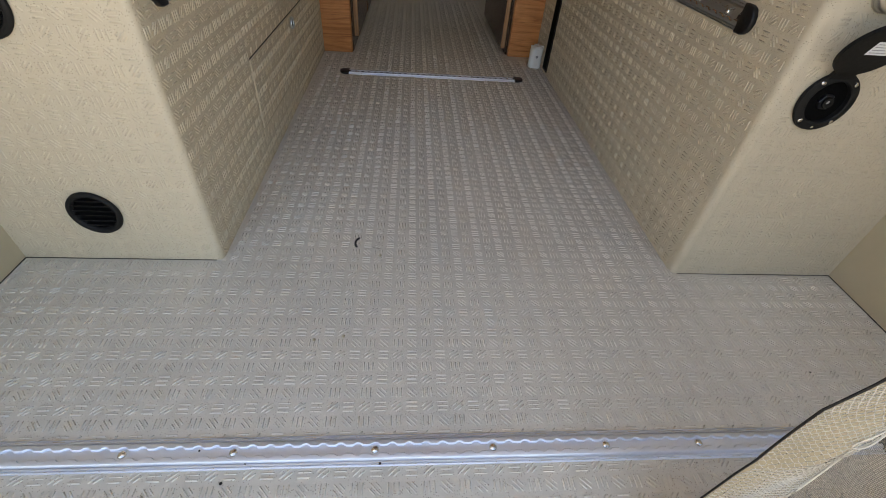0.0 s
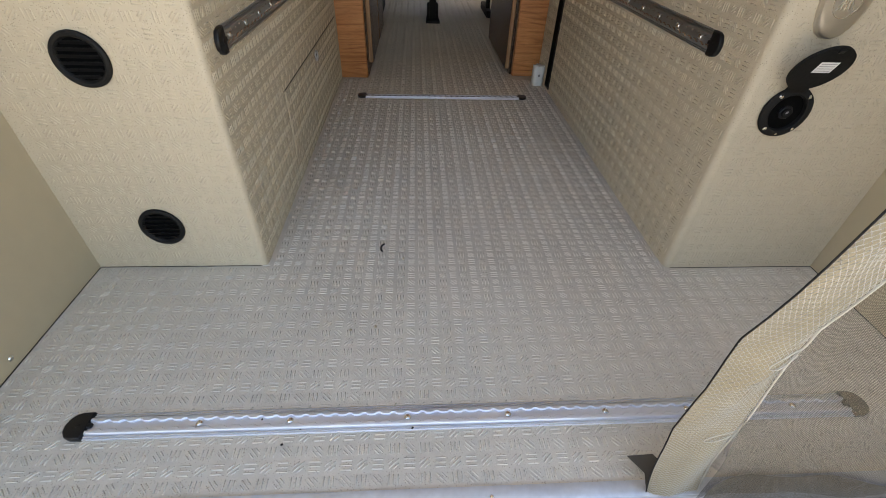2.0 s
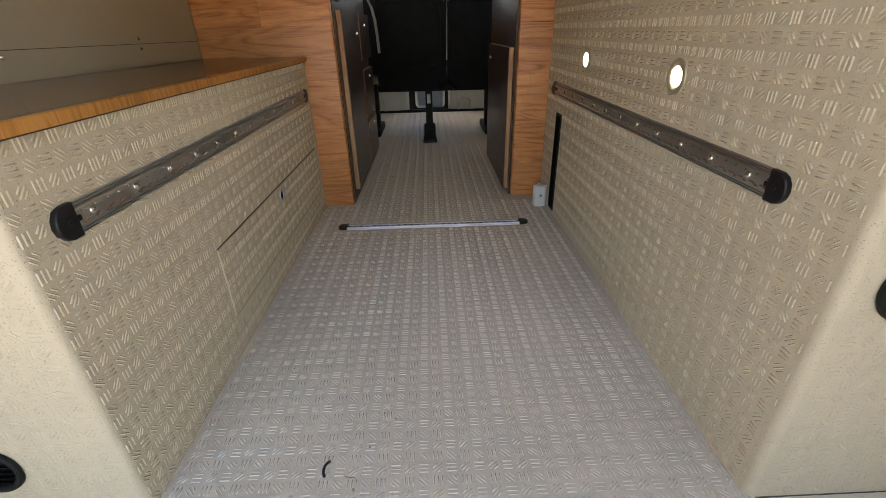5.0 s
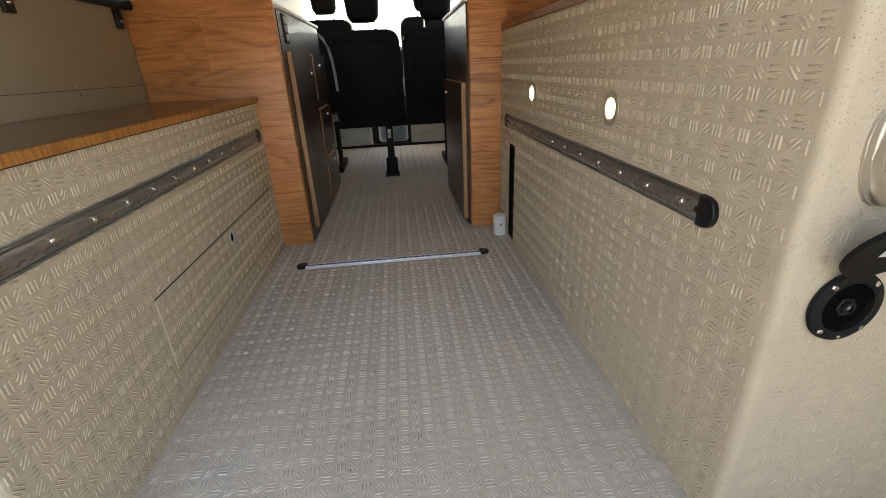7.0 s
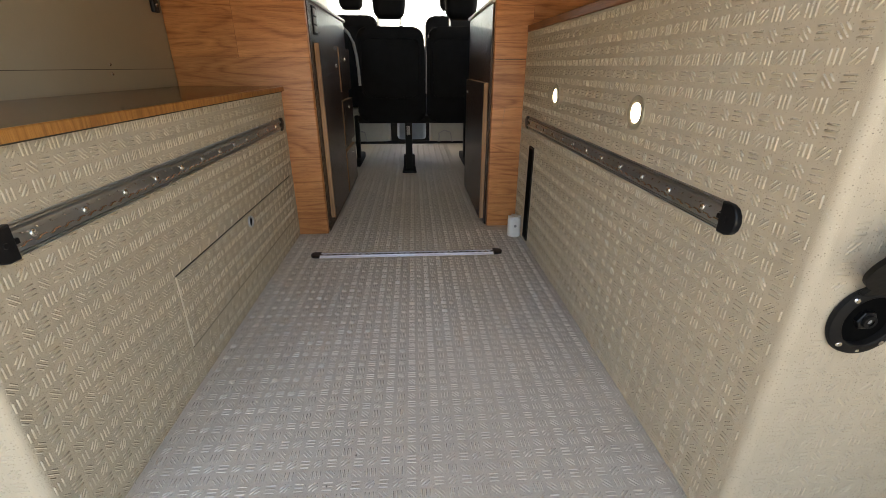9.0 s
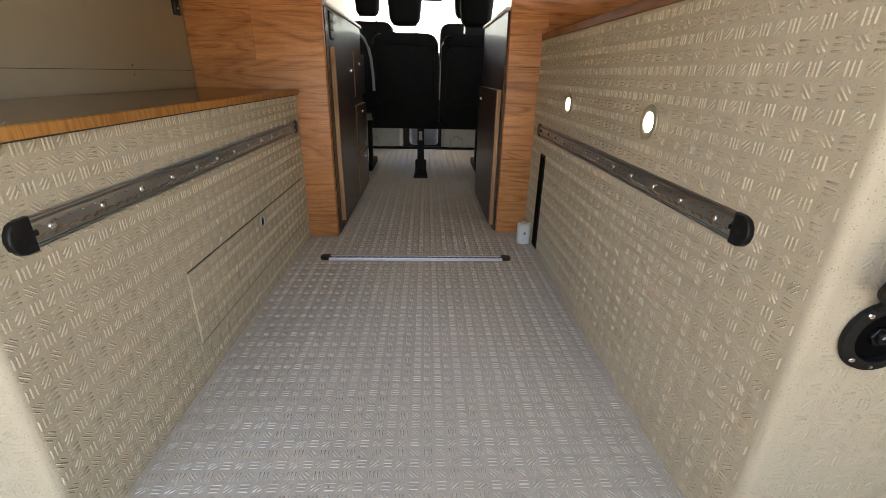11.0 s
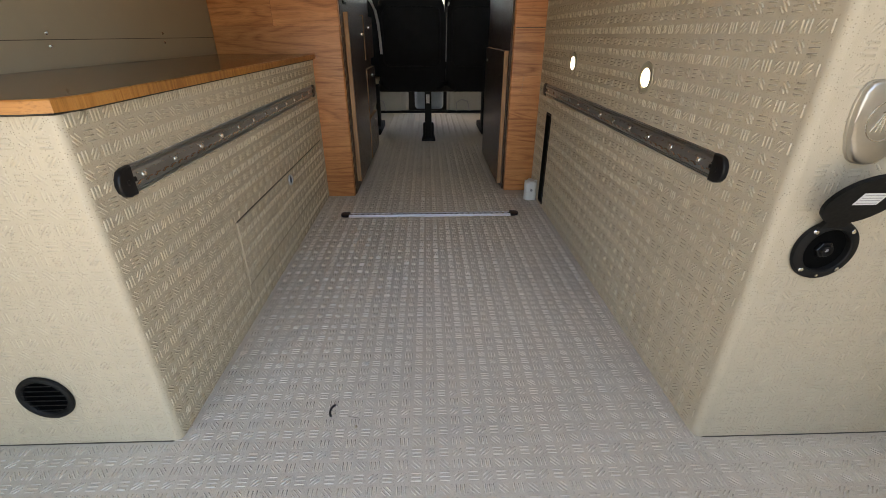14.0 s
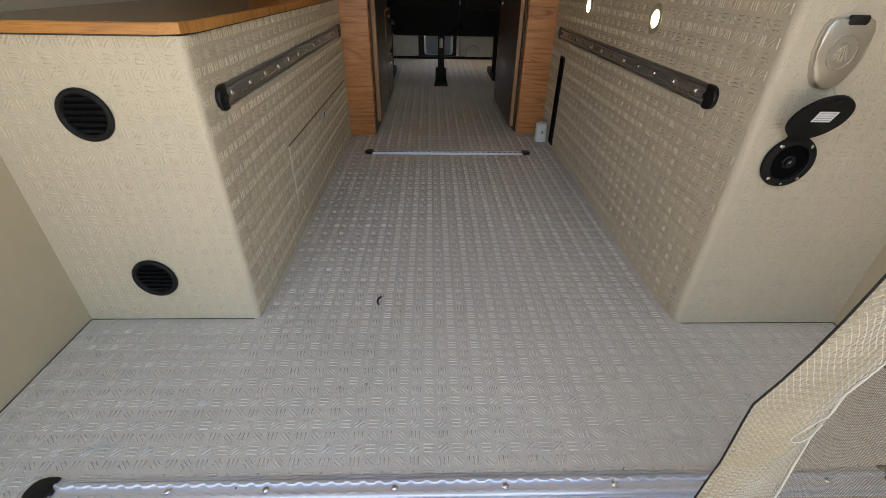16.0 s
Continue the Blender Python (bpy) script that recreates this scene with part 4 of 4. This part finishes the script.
for x0, x1, y0, y1 in ((-0.50, -0.36, 0.12, 0.165), (-0.23, -0.13, 0.12, 0.165), (0.10, 0.21, 0.135, 0.178), (0.275, 0.318, 0.125, 0.180)):
    o = [((x0 + x1) / 2 + px, (y0 + y1) / 2 + py, 0.0008) for px, py in rounded(x1 - x0, y1 - y0, 0.006, 3)]
    plate = part("pad", shift(prism(rounded(x1 - x0, y1 - y0, 0.006, 3), 0.0005), ((x0 + x1) / 2, (y0 + y1) / 2, 0)), M_BUMP, bumper)
    # pad outline, likewise a black strip with painted groove shade
    part("pad_groove", tube(o, 0.0012, 5, True), M_HOLLOWSHADE, plate)
part("plug", shift(prism(rounded(0.024, 0.026, 0.005), 0.004, 0.0015), (-0.012, 0.148, 0.0)), M_BLACK, bumper)
for cx, cy, r in ((0.50, 0.040, 0.128), (0.42, 0.052, 0.100), (0.36, 0.050, 0.072)):
    c = [(cx - 0.16 + 0.02 * i, cy + r, 0.0008) for i in range(8)] + [(cx + r * math.sin(a), cy + r * math.cos(a), 0.0008) for a in np.linspace(0.0, 1.5, 24)]
    part("curved_rib", tube(c, 0.0016, 8), M_DUST, bumper)
rnd_dust = random.Random(9)
specks, tri = [], []
for k in range(90):
    x, y, r = rnd_dust.uniform(-0.9, 0.7), rnd_dust.uniform(0.02, 0.19), rnd_dust.uniform(0.0006, 0.0016)
    specks += [(x - r, y - r, 0.0006), (x + r, y - 0.6 * r, 0.0006), (x, y + r, 0.0006), (x, y, 0.0006 + r)]
    tri += [(4 * k + a, 4 * k + b, 4 * k + c) for a, b, c in ((0, 1, 3), (1, 2, 3), (2, 0, 3), (2, 1, 0))]
dust_me = bpy.data.meshes.new("dust")
dust_me.from_pydata(specks, [], tri)
dust_me.materials.append(M_LABEL)
dust = new("dust", dust_me)
dust.location = (0, -0.74, -0.0352)
tagged(dust, "pale dust specks on the black bumper step", "dust", kind="stuff")

# ---- insect screen hanging at the rear opening ----
screen = thing("insect_screen", "brown insect screen with a netted beige hem hanging in the opening", "insect screen", (0.25, -0.553, 0))


def hem_at(z):
    """Inner and outer x of the hem, and how far it bellies out, at height z."""
    xi = np.interp(z, (0.0, 0.22, 0.33, 0.40, 0.55, 1.0, 1.35), (0.224, 0.180, 0.182, 0.174, 0.222, 0.44, 0.72))
    xo = np.interp(z, (0.0, 0.20, 0.40, 0.50, 1.0, 1.35), (0.305, 0.268, 0.243, 0.268, 0.50, 0.78))
    return xi - 0.25, xo - 0.25, 0.006 * math.sin(9 * z + 1)


def sheet(fn, nu, nv):
    bm = bmesh.new()
    g = [[bm.verts.new(fn(i / nu, j / nv)) for i in range(nu + 1)] for j in range(nv + 1)]
    for j in range(nv):
        for i in range(nu):
            bm.faces.new((g[j][i], g[j][i + 1], g[j + 1][i + 1], g[j + 1][i]))
    return bm


def hem_point(u, z, lift=0.0):
    xi, xo, belly = hem_at(z)
    fold = 0.006 * math.sin(math.pi * u) + 0.0022 * math.sin(7 * u - 24 * z) + 0.003 * math.exp(-((z - 0.30 - 0.09 * u) / 0.012) ** 2)
    return (xi + (xo - xi) * u, belly - fold - lift, z)


TALL = 1.34
hem = sheet(lambda u, v: hem_point(u, 0.012 + (TALL - 0.012) * v), 12, 120)
part("hem", hem, M_HEM, screen, "beige hem band")
cords = []
for k in range(13):
    for sgn in (-1, 1):
        p = []
        for i in range(270):
            z = 0.014 + 0.9 * i / 269
            u = (k + 0.5 * math.sin(2 * math.pi * z / 0.0135 + (math.pi if sgn > 0 else 0)) + 0.5) / 13
            p.append(hem_point(min(1, max(0, u)), z, 0.0022))
        cords.append(tube(p, 0.00042, 3))
part("hem_net", join(*cords), M_CORD, screen, "ivory diamond netting over the hem")
part("edge_binding", tube([hem_point(0, 0.012 + 0.03 * i, 0.001) for i in range(45)], 0.0009, 6), M_MATT, screen, "thin black edge binding")
part("stitch", tube([hem_point(1, 0.012 + 0.02 * i, 0.002) for i in range(67)], 0.0011, 6), M_CORD, screen)
for z in (0.205, 0.377):
    lp = [(hem_point(0.76 + 0.22 * math.cos(a), z + 0.008 * math.sin(a) + 0.010 * math.cos(a), 0.003)) for a in np.linspace(0.6, 5.6, 24)]
    part("loop", tube(lp, 0.0007, 6), M_CORD, screen)


def net_point(u, v):
    z = 0.004 + TALL * v
    x0 = hem_at(z)[1] - 0.004
    x = x0 + (0.64 - x0) * u
    y = 0.010 * math.sin(9 * u - 16 * v) * math.exp(-2 * v) + 0.012 * math.sin(11 * u + 3 * v) * (1 - 0.4 * v) + 0.006 * math.sin(27 * u - 6 * v)
    y -= 0.010 * math.sin(math.pi * min(1, u * 1.3)) * (1 - v)
    y *= 0.25 + 0.75 * min(1, z / 0.15)
    return (x, y - 0.004, z + 0.004 * math.sin(6 * u) * (1 - v) ** 6)


part("net", sheet(net_point, 60, 60), M_NET, screen, "fine see-through brown netting")
part("net_hem", sheet(lambda u, v: tuple(a + b for a, b in zip(net_point(u, 0.062 * v), (0, -0.008, -0.002))), 60, 4), M_NETFOLD, screen, "doubled netting along the bottom")
flap = bmesh.new()
vs = [flap.verts.new(p) for p in ((-0.0465, 0.053, 0.030), (-0.008, 0.050, 0.040), (0.010, 0.030, 0.034), (-0.0242, 0.010, 0.006), (-0.020, 0.032, 0.014))]
flap.faces.new((vs[0], vs[1], vs[4]))
flap.faces.new((vs[1], vs[2], vs[3], vs[4]))
part("corner_flap", flap, M_FLAP, screen, "folded dark brown corner of the netting")

# ---- crumbs and a curl of fibre on the floor ----
rnd = random.Random(4)
fibre = thing("fibre_curl", "dark curled fibre lying on the vinyl floor", "debris", (-0.214, 0.062, 0.0))
part("curl", tube([(0.010 * math.cos(a), 0.016 * math.sin(a), 0.0022) for a in np.linspace(1.6, 4.2, 12)], 0.0026, 6), M_BLACK, fibre)
part("hair", tube([(0.03 + 0.02 * k, -0.014 - 0.004 * math.sin(2 * k), 0.0018) for k in np.linspace(0, 1, 8)], 0.0005, 5), M_MATT, fibre)
crumb_me = []
for k in range(3):
    bm = bmesh.new()
    bmesh.ops.create_icosphere(bm, subdivisions=1, radius=0.002 + 0.0008 * k)
    for v in bm.verts:
        v.co *= rnd.uniform(0.6, 1.2)
    me = finish(bm)
    me.materials.append(M_MATT if k < 2 else M_HEM)
    crumb_me.append(me)
for k in range(15):
    y = rnd.choice((rnd.uniform(-0.5, 0.0), rnd.uniform(0, 1.1)))
    x = rnd.uniform(-0.8, 0.8) if y < -0.02 else rnd.uniform(-0.46, 0.46)
    tagged(new("crumb", crumb_me[k % 3]), "tiny crumb of dirt on the floor", "debris", "crumbs").location = (x, y, 0.0018)
for x, y in ((-0.13, 0.50), (-0.10, 0.17), (-0.35, 0.33), (-0.145, 0.105), (-0.36, 0.36)):
    tagged(new("crumb", crumb_me[0]), "tiny dark crumb of dirt on the floor", "debris", "crumbs").location = (x, y, 0.0018)
scrap = thing("paper_scrap", "small white torn scrap of paper on the bumper step", "debris", (-0.072, -0.573, -0.034))
sc = prism([(-0.006, -0.006), (0.007, -0.004), (0.003, 0.003), (0.001, 0.008)], 0.0010)
part("scrap", turned(sc, pose(0, 0, 0.004, 20, 10, 0)), M_LABEL, scrap)
